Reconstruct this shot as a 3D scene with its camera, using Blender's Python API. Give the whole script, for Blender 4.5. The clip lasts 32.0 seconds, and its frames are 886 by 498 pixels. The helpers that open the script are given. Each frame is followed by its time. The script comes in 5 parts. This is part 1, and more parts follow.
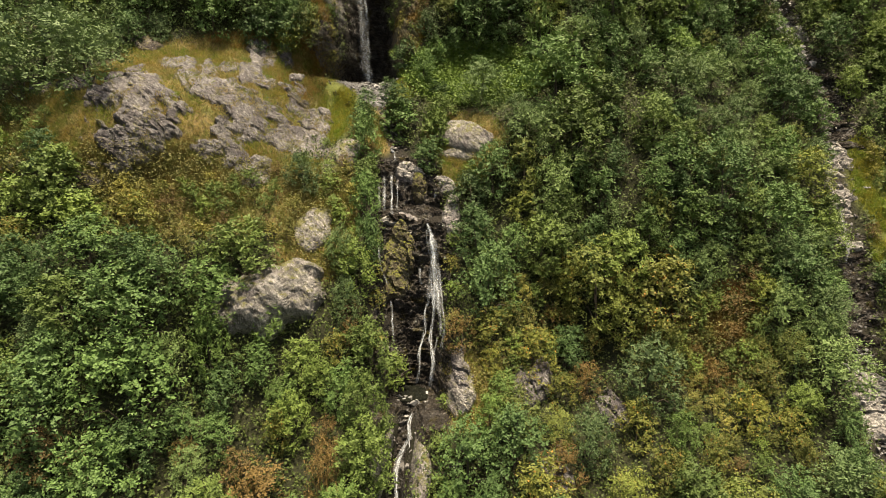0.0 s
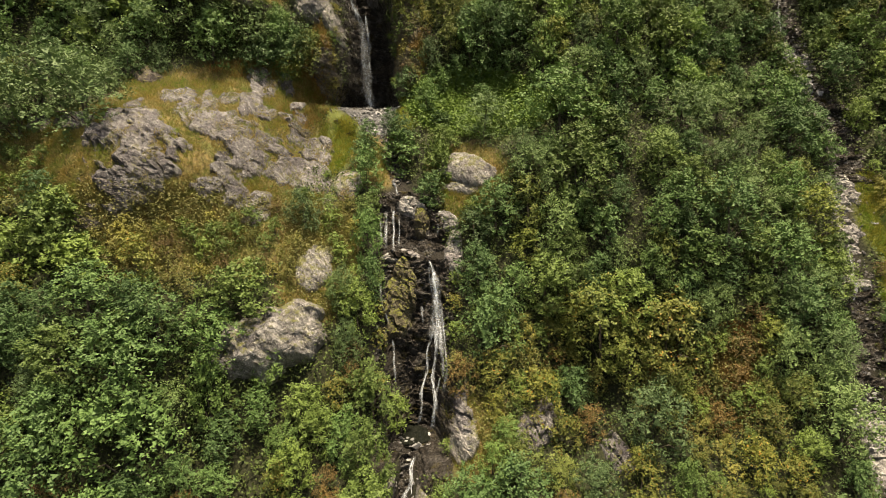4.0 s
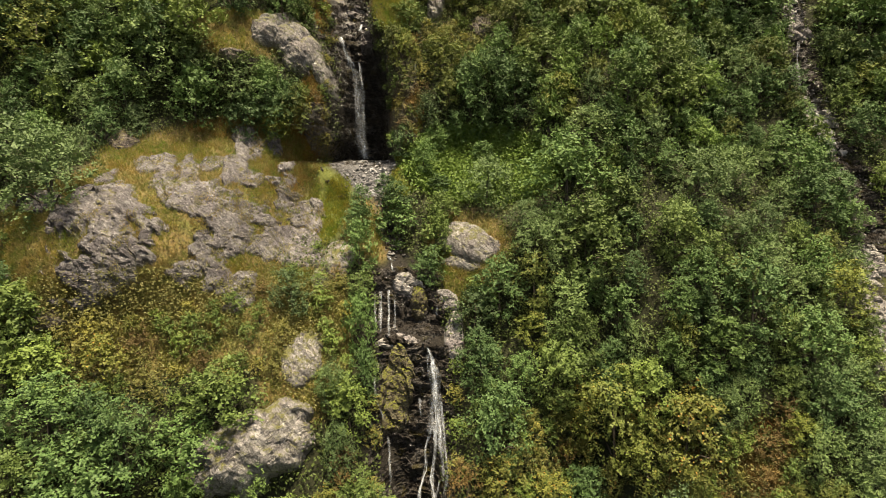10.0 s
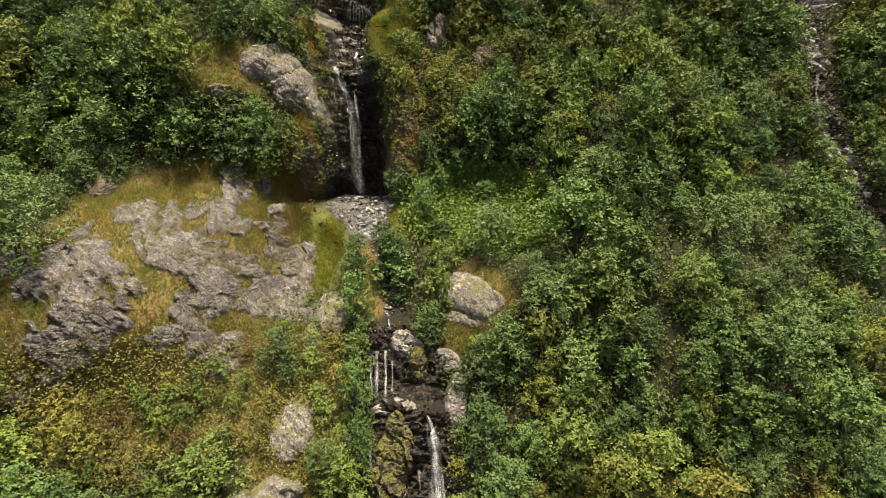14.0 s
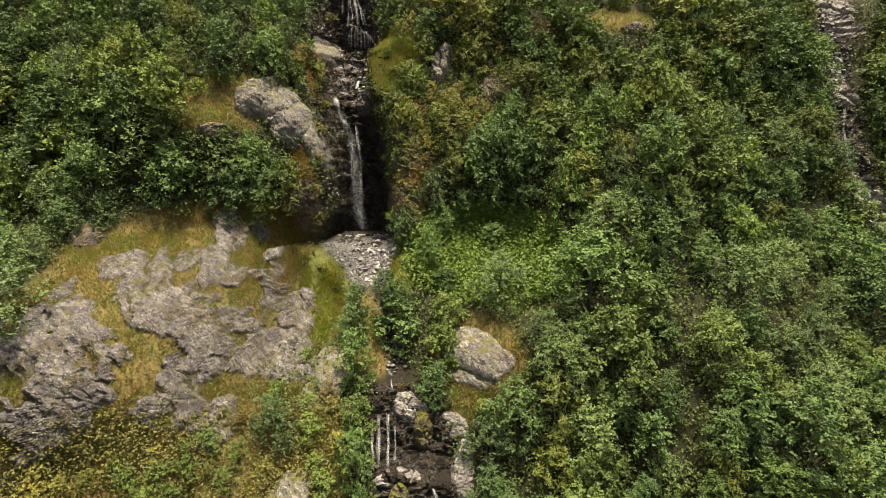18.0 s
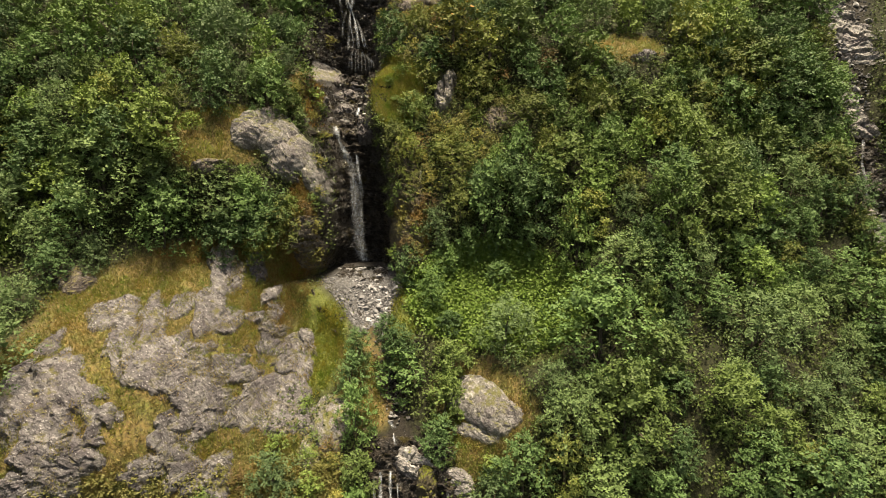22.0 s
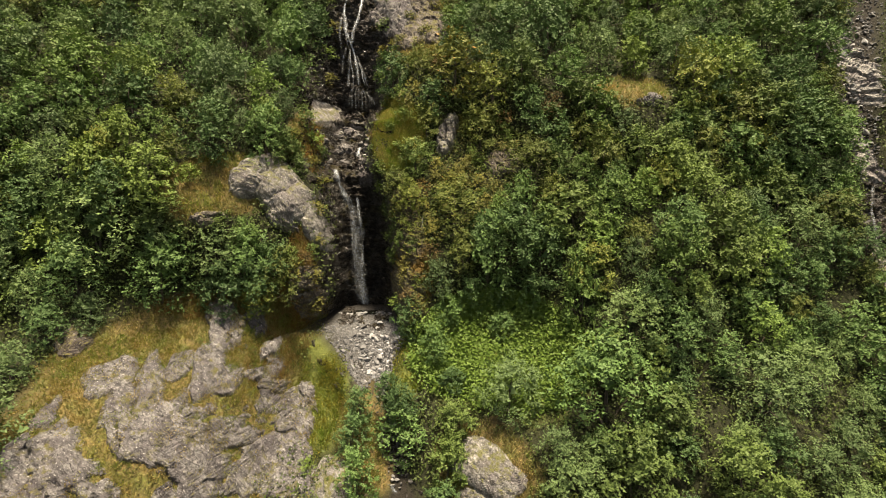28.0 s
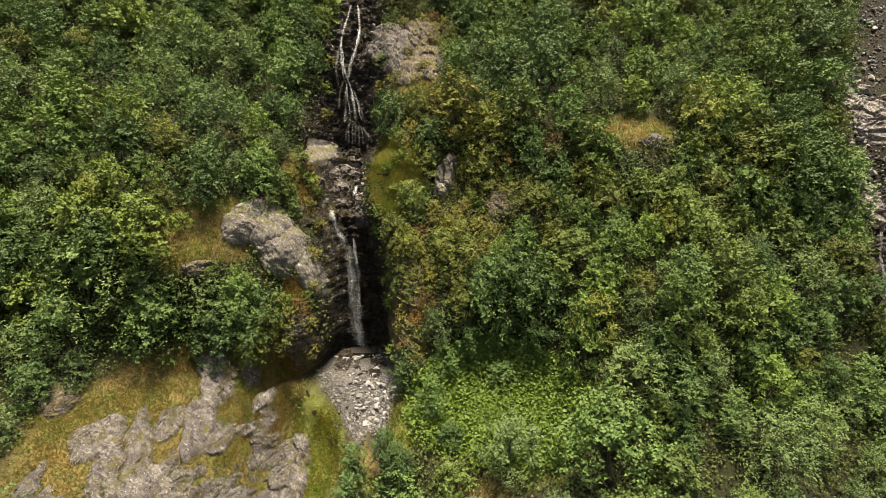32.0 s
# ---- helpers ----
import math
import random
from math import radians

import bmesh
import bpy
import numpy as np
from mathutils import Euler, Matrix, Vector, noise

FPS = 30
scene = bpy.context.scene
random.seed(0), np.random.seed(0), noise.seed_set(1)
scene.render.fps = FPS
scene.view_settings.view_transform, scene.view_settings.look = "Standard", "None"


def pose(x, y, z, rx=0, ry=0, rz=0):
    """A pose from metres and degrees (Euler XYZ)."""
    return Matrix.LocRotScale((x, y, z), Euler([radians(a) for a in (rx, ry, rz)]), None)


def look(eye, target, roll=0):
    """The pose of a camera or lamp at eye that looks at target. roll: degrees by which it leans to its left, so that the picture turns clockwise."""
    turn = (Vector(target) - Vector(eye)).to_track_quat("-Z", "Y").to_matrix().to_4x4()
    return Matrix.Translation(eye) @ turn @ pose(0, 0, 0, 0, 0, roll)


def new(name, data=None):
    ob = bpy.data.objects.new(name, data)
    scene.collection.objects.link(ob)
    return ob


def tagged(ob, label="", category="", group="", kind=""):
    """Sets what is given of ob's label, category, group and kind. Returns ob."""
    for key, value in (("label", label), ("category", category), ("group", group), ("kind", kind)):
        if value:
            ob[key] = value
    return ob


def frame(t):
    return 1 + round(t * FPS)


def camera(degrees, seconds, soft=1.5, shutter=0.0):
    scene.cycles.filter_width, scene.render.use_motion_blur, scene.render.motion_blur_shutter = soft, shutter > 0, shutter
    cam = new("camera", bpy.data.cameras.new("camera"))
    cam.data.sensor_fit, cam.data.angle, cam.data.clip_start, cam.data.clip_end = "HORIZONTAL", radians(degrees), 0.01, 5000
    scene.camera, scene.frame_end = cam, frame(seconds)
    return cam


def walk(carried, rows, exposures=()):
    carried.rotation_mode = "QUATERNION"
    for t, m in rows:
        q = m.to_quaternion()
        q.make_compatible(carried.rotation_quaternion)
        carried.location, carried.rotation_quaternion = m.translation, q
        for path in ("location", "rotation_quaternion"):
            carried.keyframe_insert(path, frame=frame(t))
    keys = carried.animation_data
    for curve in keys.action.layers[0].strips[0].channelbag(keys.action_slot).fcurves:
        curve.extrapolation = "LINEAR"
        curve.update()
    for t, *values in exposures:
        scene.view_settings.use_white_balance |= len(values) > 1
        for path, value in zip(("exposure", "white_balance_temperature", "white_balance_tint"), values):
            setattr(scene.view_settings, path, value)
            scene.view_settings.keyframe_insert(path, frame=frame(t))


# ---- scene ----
cam = camera(76.9, 32.0, 0.95)
METRES, EYE, TILT, LEAN, TURN = 40.0, 40.0, -10.0, 0.0, 0.0
ROWS = [
    (0.0, 0.0, 0.0, 0.0, 0.0, 0.0, -0.0),
    (0.5, -0.0004, 0.0002, 0.011, 0.01, -0.06, -0.01),
    (1.0, -0.0003, 0.0008, 0.0224, 0.05, -0.05, -0.02),
    (1.5, -0.0013, 0.0022, 0.0341, 0.04, -0.06, -0.03),
    (2.0, -0.0018, 0.0039, 0.0457, 0.08, -0.06, -0.05),
    (2.5, -0.0034, 0.0065, 0.0577, 0.06, -0.09, -0.05),
    (3.0, -0.0028, 0.0091, 0.0695, 0.12, -0.1, -0.05),
    (3.5, -0.004, 0.0128, 0.0822, 0.1, -0.09, -0.06),
    (5.5, -0.0046, 0.0359, 0.1408, 0.05, -0.01, -0.05),
    (6.0, -0.0046, 0.0438, 0.1559, 0.05, 0.06, -0.03),
    (6.5, -0.0057, 0.0527, 0.1711, 0.01, 0.12, -0.03),
    (7.0, -0.006, 0.0619, 0.1864, 0.0, 0.2, -0.01),
    (7.5, -0.006, 0.0721, 0.2026, -0.01, 0.24, 0.01),
    (8.0, -0.006, 0.0827, 0.2189, -0.02, 0.27, 0.04),
    (8.5, -0.0068, 0.0938, 0.2351, -0.06, 0.29, 0.06),
    (9.0, -0.0072, 0.105, 0.2517, -0.07, 0.29, 0.08),
    (9.5, -0.0077, 0.1165, 0.2684, -0.11, 0.3, 0.1),
    (10.0, -0.0084, 0.128, 0.2849, -0.16, 0.28, 0.11),
    (10.5, -0.0077, 0.1392, 0.3018, -0.16, 0.24, 0.12),
    (11.0, -0.0094, 0.1506, 0.3177, -0.25, 0.24, 0.14),
    (11.5, -0.0103, 0.1618, 0.3344, -0.29, 0.22, 0.15),
    (12.0, -0.0093, 0.1727, 0.3513, -0.26, 0.21, 0.16),
    (12.5, -0.0112, 0.184, 0.3673, -0.33, 0.22, 0.17),
    (13.0, -0.0118, 0.1953, 0.3832, -0.34, 0.2, 0.17),
    (13.5, -0.0126, 0.2066, 0.3991, -0.35, 0.2, 0.18),
    (14.0, -0.0135, 0.2179, 0.415, -0.35, 0.18, 0.18),
    (14.5, -0.0142, 0.229, 0.4313, -0.33, 0.16, 0.18),
    (16.5, -0.0171, 0.2715, 0.4957, -0.19, 0.07, 0.16),
    (17.0, -0.0184, 0.281, 0.5108, -0.16, 0.06, 0.13),
    (17.5, -0.0196, 0.2897, 0.5259, -0.11, 0.03, 0.12),
    (18.0, -0.0205, 0.2977, 0.5405, -0.07, -0.01, 0.1),
    (18.5, -0.0222, 0.3053, 0.5547, -0.06, -0.05, 0.09),
    (19.0, -0.0233, 0.3122, 0.5692, -0.04, -0.1, 0.08),
    (19.5, -0.0248, 0.319, 0.583, -0.04, -0.13, 0.07),
    (20.0, -0.026, 0.3256, 0.5965, -0.04, -0.18, 0.06),
    (20.5, -0.027, 0.332, 0.6099, -0.04, -0.23, 0.06),
    (21.0, -0.0279, 0.3382, 0.6226, -0.05, -0.28, 0.06),
    (21.5, -0.0286, 0.3441, 0.6357, -0.04, -0.35, 0.06),
    (22.0, -0.0295, 0.3494, 0.6487, -0.05, -0.42, 0.06),
    (22.5, -0.0297, 0.3543, 0.662, -0.03, -0.49, 0.06),
    (23.0, -0.0304, 0.359, 0.6749, -0.03, -0.53, 0.07),
    (23.5, -0.0309, 0.3634, 0.688, -0.03, -0.57, 0.07),
    (24.0, -0.0313, 0.3678, 0.7, -0.04, -0.6, 0.07),
    (24.5, -0.0321, 0.3718, 0.713, -0.04, -0.63, 0.07),
    (25.0, -0.0328, 0.375, 0.7259, -0.01, -0.68, 0.06),
    (25.5, -0.0332, 0.3749, 0.7354, 0.0, -0.81, 0.06),
    (27.5, -0.0335, 0.3723, 0.7731, 0.01, -0.82, 0.12),
    (28.0, -0.033, 0.3741, 0.7842, 0.02, -0.78, 0.16),
    (28.5, -0.0323, 0.3765, 0.7961, 0.04, -0.74, 0.19),
    (29.0, -0.0313, 0.3794, 0.8086, 0.04, -0.71, 0.21),
    (29.5, -0.0301, 0.383, 0.8214, 0.06, -0.67, 0.23),
    (30.0, -0.0288, 0.3873, 0.8347, 0.07, -0.63, 0.24),
    (30.5, -0.0274, 0.3921, 0.8485, 0.08, -0.6, 0.25),
    (31.0, -0.026, 0.3972, 0.8629, 0.09, -0.56, 0.24),
    (31.5, -0.0251, 0.4027, 0.8778, 0.11, -0.52, 0.23),
    (32.0, -0.0248, 0.4087, 0.8926, 0.12, -0.47, 0.21),
]
walk(cam, [(t, pose(0, 0, EYE, TILT, LEAN, TURN) @ pose(METRES * x, METRES * y, METRES * z, 90 + pitch, roll, yaw)) for t, x, y, z, yaw, pitch, roll in ROWS], exposures=((0.0, 1.35, 8500, 10),))

# ---- world and light: a bright overcast day, the hill in open shade ----
world = bpy.data.worlds.new("world")
scene.world = world
world.use_nodes = True
wn, wl = world.node_tree.nodes, world.node_tree.links
sky = wn.new("ShaderNodeTexSky")
sky.sky_type, sky.sun_disc = "NISHITA", False
sky.sun_elevation, sky.sun_rotation = radians(82), radians(145)
sky.air_density, sky.dust_density = 1.0, 4.0
wl.new(sky.outputs[0], wn["Background"].inputs[0])
wn["Background"].inputs[1].default_value = 0.08
sun = new("sun", bpy.data.lights.new("sun", "SUN"))
sun.data.energy, sun.data.angle, sun.data.color = 5.0, radians(9), (1.0, 0.95, 0.86)
sun.matrix_world = look((13, 43, 190), (0, 60, 40))


# ---- materials ----
def material(name, rough_value=0.8):
    m = bpy.data.materials.new(name)
    m.use_nodes = True
    b = m.node_tree.nodes["Principled BSDF"]
    b.inputs["Roughness"].default_value = rough_value
    b.inputs["Specular IOR Level"].default_value = 0.3
    return m, m.node_tree.nodes, m.node_tree.links, b


def noise_node(n, l, scale, detail=5.0, rough_value=0.6, stretch=None, coord="Object", bedding=None):
    tc = n.new("ShaderNodeTexCoord")
    t = n.new("ShaderNodeTexNoise")
    t.inputs["Scale"].default_value, t.inputs["Detail"].default_value, t.inputs["Roughness"].default_value = scale, detail, rough_value
    if stretch or bedding:
        mp = n.new("ShaderNodeMapping")
        mp.inputs["Scale"].default_value = stretch or bedding
        if bedding:
            mp.vector_type = "TEXTURE"
            mp.inputs["Rotation"].default_value = (0, radians(48), 0)
        l.new(tc.outputs[coord], mp.inputs[0])
        l.new(mp.outputs[0], t.inputs[0])
    else:
        l.new(tc.outputs[coord], t.inputs[0])
    return t.outputs[0]


def ramp(n, l, source, stops):
    r = n.new("ShaderNodeValToRGB")
    e = r.color_ramp.elements
    while len(e) < len(stops):
        e.new(0.5)
    for k, (at, col) in enumerate(stops):
        e[k].position, e[k].color = at, (*col, 1)
    l.new(source, r.inputs[0])
    return r.outputs[0]


def blend(n, l, factor, a, b, mode="MIX"):
    m = n.new("ShaderNodeMix")
    m.data_type, m.blend_type = "RGBA", mode
    for slot, v in ((m.inputs[0], factor), (m.inputs[6], a), (m.inputs[7], b)):
        if isinstance(v, (int, float)):
            slot.default_value = v
        elif isinstance(v, tuple):
            slot.default_value = (*v, 1)
        else:
            l.new(v, slot)
    return m.outputs[2]


def band(n, l, source, low, high):
    r = n.new("ShaderNodeMapRange")
    r.inputs[1].default_value, r.inputs[2].default_value = low, high
    l.new(source, r.inputs[0])
    return r.outputs[0]


def relief(n, l, b, source, strength, distance):
    bump = n.new("ShaderNodeBump")
    bump.inputs["Strength"].default_value, bump.inputs["Distance"].default_value = strength, distance
    l.new(source, bump.inputs["Height"])
    l.new(bump.outputs[0], b.inputs["Normal"])


def up_facing(n, l, low, high):
    g = n.new("ShaderNodeNewGeometry")
    s = n.new("ShaderNodeSeparateXYZ")
    l.new(g.outputs["Normal"], s.inputs[0])
    return band(n, l, s.outputs[2], low, high)


def leaf_material(name, dark, mid, light, glow=0.13, accent=None):
    m, n, l, b = material(name, 0.6)
    dark, light = [tuple(0.4 * c + 0.6 * d for c, d in zip(edge, mid)) for edge in (dark, light)]
    g = n.new("ShaderNodeNewGeometry")
    o = n.new("ShaderNodeObjectInfo")
    own = ramp(n, l, g.outputs["Random Per Island"], [(0.0, dark), (0.5, mid), (0.94 if accent else 1.0, light)] + ([(0.97, accent)] if accent else []))
    tree = ramp(n, l, o.outputs["Random"], [(0.0, (0.56, 0.62, 0.62)), (0.5, (0.88, 0.92, 0.88)), (1.0, (1.2, 1.22, 1.02))])
    col = blend(n, l, 1.0, own, tree, "MULTIPLY")
    l.new(col, b.inputs["Base Color"])
    b.inputs["Specular IOR Level"].default_value = 0.2
    tr = n.new("ShaderNodeBsdfTranslucent")
    l.new(col, tr.inputs[0])
    mx = n.new("ShaderNodeMixShader")
    mx.inputs[0].default_value = glow
    l.new(b.outputs[0], mx.inputs[1])
    l.new(tr.outputs[0], mx.inputs[2])
    l.new(mx.outputs[0], n["Material Output"].inputs[0])
    return m


LEAF = {
    "alder": leaf_material("alder_leaf", (0.044, 0.084, 0.029), (0.074, 0.13, 0.045), (0.116, 0.178, 0.067)),
    "hazel": leaf_material("hazel_leaf", (0.064, 0.1, 0.026), (0.104, 0.15, 0.041), (0.158, 0.205, 0.062)),
    "willow": leaf_material("willow_leaf", (0.07, 0.11, 0.044), (0.1, 0.15, 0.06), (0.138, 0.19, 0.08)),
    "rowan": leaf_material("rowan_leaf", (0.066, 0.116, 0.028), (0.1, 0.16, 0.042), (0.145, 0.206, 0.062)),
    "olive": leaf_material("olive_leaf", (0.076, 0.098, 0.023), (0.112, 0.136, 0.034), (0.162, 0.175, 0.05), accent=(0.2, 0.17, 0.05)),
    "gold": leaf_material("yellowing_leaf", (0.086, 0.104, 0.025), (0.128, 0.138, 0.034), (0.185, 0.165, 0.045), accent=(0.31, 0.16, 0.04)),
    "rust": leaf_material("rust_leaf", (0.085, 0.06, 0.024), (0.135, 0.088, 0.034), (0.2, 0.125, 0.046)),
    "dwarf": leaf_material("dwarf_leaf", (0.115, 0.118, 0.032), (0.175, 0.165, 0.048), (0.25, 0.21, 0.07)),
    "bramble": leaf_material("bramble_leaf", (0.073, 0.116, 0.026), (0.112, 0.165, 0.042), (0.168, 0.209, 0.063)),
    "herb": leaf_material("herb_leaf", (0.045, 0.082, 0.017), (0.074, 0.123, 0.025), (0.112, 0.158, 0.036)),
    # darker than the shrubs: the shade of the gaps is put into this leaf colour
    "floor": leaf_material("shaded_undergrowth_leaf", (0.03, 0.046, 0.014), (0.052, 0.074, 0.02), (0.082, 0.104, 0.03)),
    "heath": leaf_material("heath_leaf", (0.12, 0.12, 0.036), (0.18, 0.165, 0.052), (0.25, 0.205, 0.075)),
}


def bark_material():
    m, n, l, b = material("bark", 0.85)
    t = noise_node(n, l, 3.0, stretch=(6, 6, 1))
    l.new(ramp(n, l, t, [(0.3, (0.03, 0.024, 0.018)), (0.7, (0.09, 0.075, 0.055))]), b.inputs[0])
    relief(n, l, b, t, 0.5, 0.03)
    return m


def ground_material():
    m, n, l, b = material("turf_and_soil", 0.95)
    a = n.new("ShaderNodeAttribute")
    a.attribute_name = "meadow"
    g = n.new("ShaderNodeAttribute")
    g.attribute_name = "lush"
    broad, fine = noise_node(n, l, 0.5, 4), noise_node(n, l, 5.0, 6, 0.7)
    # woodland soil, near black: the shade under the shrubs is in this colour
    shaded_soil = ramp(n, l, fine, [(0.3, (0.008, 0.0095, 0.004)), (0.55, (0.017, 0.02, 0.007)), (0.75, (0.03, 0.028, 0.011))])
    dry = ramp(n, l, broad, [(0.36, (0.09, 0.1, 0.024)), (0.47, (0.125, 0.108, 0.034)), (0.56, (0.15, 0.105, 0.04)), (0.66, (0.1, 0.098, 0.026))])
    dry = blend(n, l, band(n, l, fine, 0.46, 0.66), dry, (0.042, 0.034, 0.018))
    lush = ramp(n, l, fine, [(0.3, (0.055, 0.07, 0.016)), (0.7, (0.12, 0.135, 0.032))])
    col = blend(n, l, a.outputs["Fac"], shaded_soil, dry)
    col = blend(n, l, g.outputs["Fac"], col, lush)
    # bare gully ground: its near-black tones also hold the shade of the recess
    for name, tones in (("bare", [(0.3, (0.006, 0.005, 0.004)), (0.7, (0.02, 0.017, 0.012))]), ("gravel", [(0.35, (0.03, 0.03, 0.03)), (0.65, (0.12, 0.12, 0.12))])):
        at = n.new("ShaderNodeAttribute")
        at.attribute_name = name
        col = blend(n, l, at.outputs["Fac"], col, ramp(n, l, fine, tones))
    l.new(col, b.inputs[0])
    relief(n, l, b, fine, 0.8, 0.15)
    return m


def facets(n, l, scale, bedding, turn=48):
    """Broken facets: a tone of its own for each, and the way from the nearest crack."""
    tc = n.new("ShaderNodeTexCoord")
    mp = n.new("ShaderNodeMapping")
    mp.vector_type = "TEXTURE"
    mp.inputs["Scale"].default_value, mp.inputs["Rotation"].default_value = bedding, (0, radians(turn), 0)
    l.new(tc.outputs["Object"], mp.inputs[0])
    warp = n.new("ShaderNodeTexNoise")
    warp.inputs["Scale"].default_value, warp.inputs["Detail"].default_value = 1.7, 3
    l.new(mp.outputs[0], warp.inputs[0])
    shift = n.new("ShaderNodeVectorMath")
    shift.operation = "MULTIPLY_ADD"
    shift.inputs[1].default_value = (0.5, 0.5, 0.5)
    l.new(warp.outputs["Color"], shift.inputs[0])
    l.new(mp.outputs[0], shift.inputs[2])
    found = []
    for feature in ("F1", "DISTANCE_TO_EDGE"):
        v = n.new("ShaderNodeTexVoronoi")
        v.feature = feature
        v.inputs["Scale"].default_value = scale
        l.new(shift.outputs[0], v.inputs["Vector"])
        if feature == "F1":
            s = n.new("ShaderNodeSeparateColor")
            l.new(v.outputs["Color"], s.inputs[0])
            found.append(s.outputs[0])
        else:
            found.append(v.outputs["Distance"])
    return found


def total(n, l, *sources):
    out = sources[0]
    for s in sources[1:]:
        add = n.new("ShaderNodeMath")
        l.new(out, add.inputs[0])
        l.new(s, add.inputs[1])
        out = add.outputs[0]
    return out


def rock_material(name, tones, moss, fleck, rough_value=0.85, stain=0.5, mossy=0.5, turn=48):
    """Schist: bedded tones, broken facets, pale lichen flecks along the beds, moss and turf on the ledges."""
    m, n, l, b = material(name, rough_value)
    broad, mid = noise_node(n, l, 0.45, 5), noise_node(n, l, 1.8, 9, 0.75, bedding=(2.4, 1.0, 0.7))
    fine = noise_node(n, l, 15.0, 4, 0.7, bedding=(1.9, 1.0, 0.8))
    tone, crack = facets(n, l, 2.6, (2.0, 1.0, 0.8), turn)
    grit, slit = facets(n, l, 7.5, (1.6, 1.0, 0.8), turn)
    col = ramp(n, l, mid, [(0.36, tones[0]), (0.5, tones[1]), (0.62, tones[2])])
    col = blend(n, l, 1.0, col, ramp(n, l, tone, [(0.0, (0.7, 0.69, 0.69)), (0.5, (0.97, 0.97, 0.97)), (1.0, (1.22, 1.2, 1.18))]), "MULTIPLY")
    col = blend(n, l, 1.0, col, ramp(n, l, grit, [(0.0, (0.72, 0.72, 0.72)), (0.6, (1.0, 1.0, 1.0)), (1.0, (1.22, 1.21, 1.2))]), "MULTIPLY")
    col = blend(n, l, band(n, l, broad, 0.48, 0.64), col, (tones[1][0] * stain * 1.02, tones[1][1] * stain * 0.95, tones[1][2] * stain))
    col = blend(n, l, band(n, l, crack, 0.05, 0.0), col, (tones[0][0] * 0.35, tones[0][1] * 0.35, tones[0][2] * 0.35))
    col = blend(n, l, band(n, l, fine, 0.47, 0.3), col, (tones[0][0] * 0.5, tones[0][1] * 0.5, tones[0][2] * 0.5))
    col = blend(n, l, band(n, l, noise_node(n, l, 9.0, 3, 0.65, bedding=(1.6, 1.0, 0.9)), 0.625, 0.67), col, fleck)
    ledge = n.new("ShaderNodeMath")
    ledge.operation = "MULTIPLY"
    l.new(up_facing(n, l, 0.3, 0.75), ledge.inputs[0])
    l.new(band(n, l, noise_node(n, l, 1.1, 6, 0.7), mossy - 0.04, mossy + 0.06), ledge.inputs[1])
    col = blend(n, l, ledge.outputs[0], col, ramp(n, l, fine, [(0.35, (moss[0] * 0.55, moss[1] * 0.55, moss[2] * 0.55)), (0.65, moss)]))
    l.new(col, b.inputs[0])
    relief(n, l, b, total(n, l, mid, tone, grit, fine), 0.9, 0.09)
    return m


def wet_material():
    m, n, l, b = material("wet_rock", 0.3)
    mid, fine = noise_node(n, l, 1.4, 9, 0.75, (1.0, 1.0, 2.2)), noise_node(n, l, 9.0, 5, 0.7, (1.0, 1.0, 2.0))
    tone, crack = facets(n, l, 2.2, (2.2, 1.0, 0.8), 12)
    grit, slit = facets(n, l, 6.0, (1.8, 1.0, 0.8), 12)
    col = ramp(n, l, mid, [(0.4, (0.012, 0.0105, 0.009)), (0.56, (0.036, 0.032, 0.028)), (0.7, (0.13, 0.119, 0.107))])
    col = blend(n, l, band(n, l, tone, 0.82, 1.0), col, (0.05, 0.044, 0.036))
    l.new(blend(n, l, band(n, l, noise_node(n, l, 0.7, 6), 0.57, 0.66), col, (0.04, 0.034, 0.012)), b.inputs[0])
    l.new(ramp(n, l, grit, [(0.0, (0.12, 0.12, 0.12)), (1.0, (0.5, 0.5, 0.5))]), b.inputs["Roughness"])
    l.new(ramp(n, l, noise_node(n, l, 0.9, 6, 0.7), [(0.45, (0.03, 0.03, 0.03)), (0.62, (0.7, 0.7, 0.7))]), b.inputs["Specular IOR Level"])
    relief(n, l, b, total(n, l, mid, tone, grit, fine), 1.0, 0.2)
    return m


def stone_material(name, low, mid, high, rough_value):
    m, n, l, b = material(name, rough_value)
    o = n.new("ShaderNodeObjectInfo")
    g = n.new("ShaderNodeNewGeometry")
    tone = ramp(n, l, o.outputs["Random"], [(0.0, low), (0.5, mid), (1.0, high)])
    each = ramp(n, l, g.outputs["Random Per Island"], [(0.0, (0.5, 0.5, 0.5)), (1.0, (1.2, 1.2, 1.2))])
    fine = noise_node(n, l, 6.0, 6)
    col = blend(n, l, 1.0, tone, each, "MULTIPLY")
    l.new(blend(n, l, band(n, l, fine, 0.55, 0.75), col, (0.14, 0.12, 0.1)), b.inputs[0])
    relief(n, l, b, fine, 0.5, 0.04)
    return m


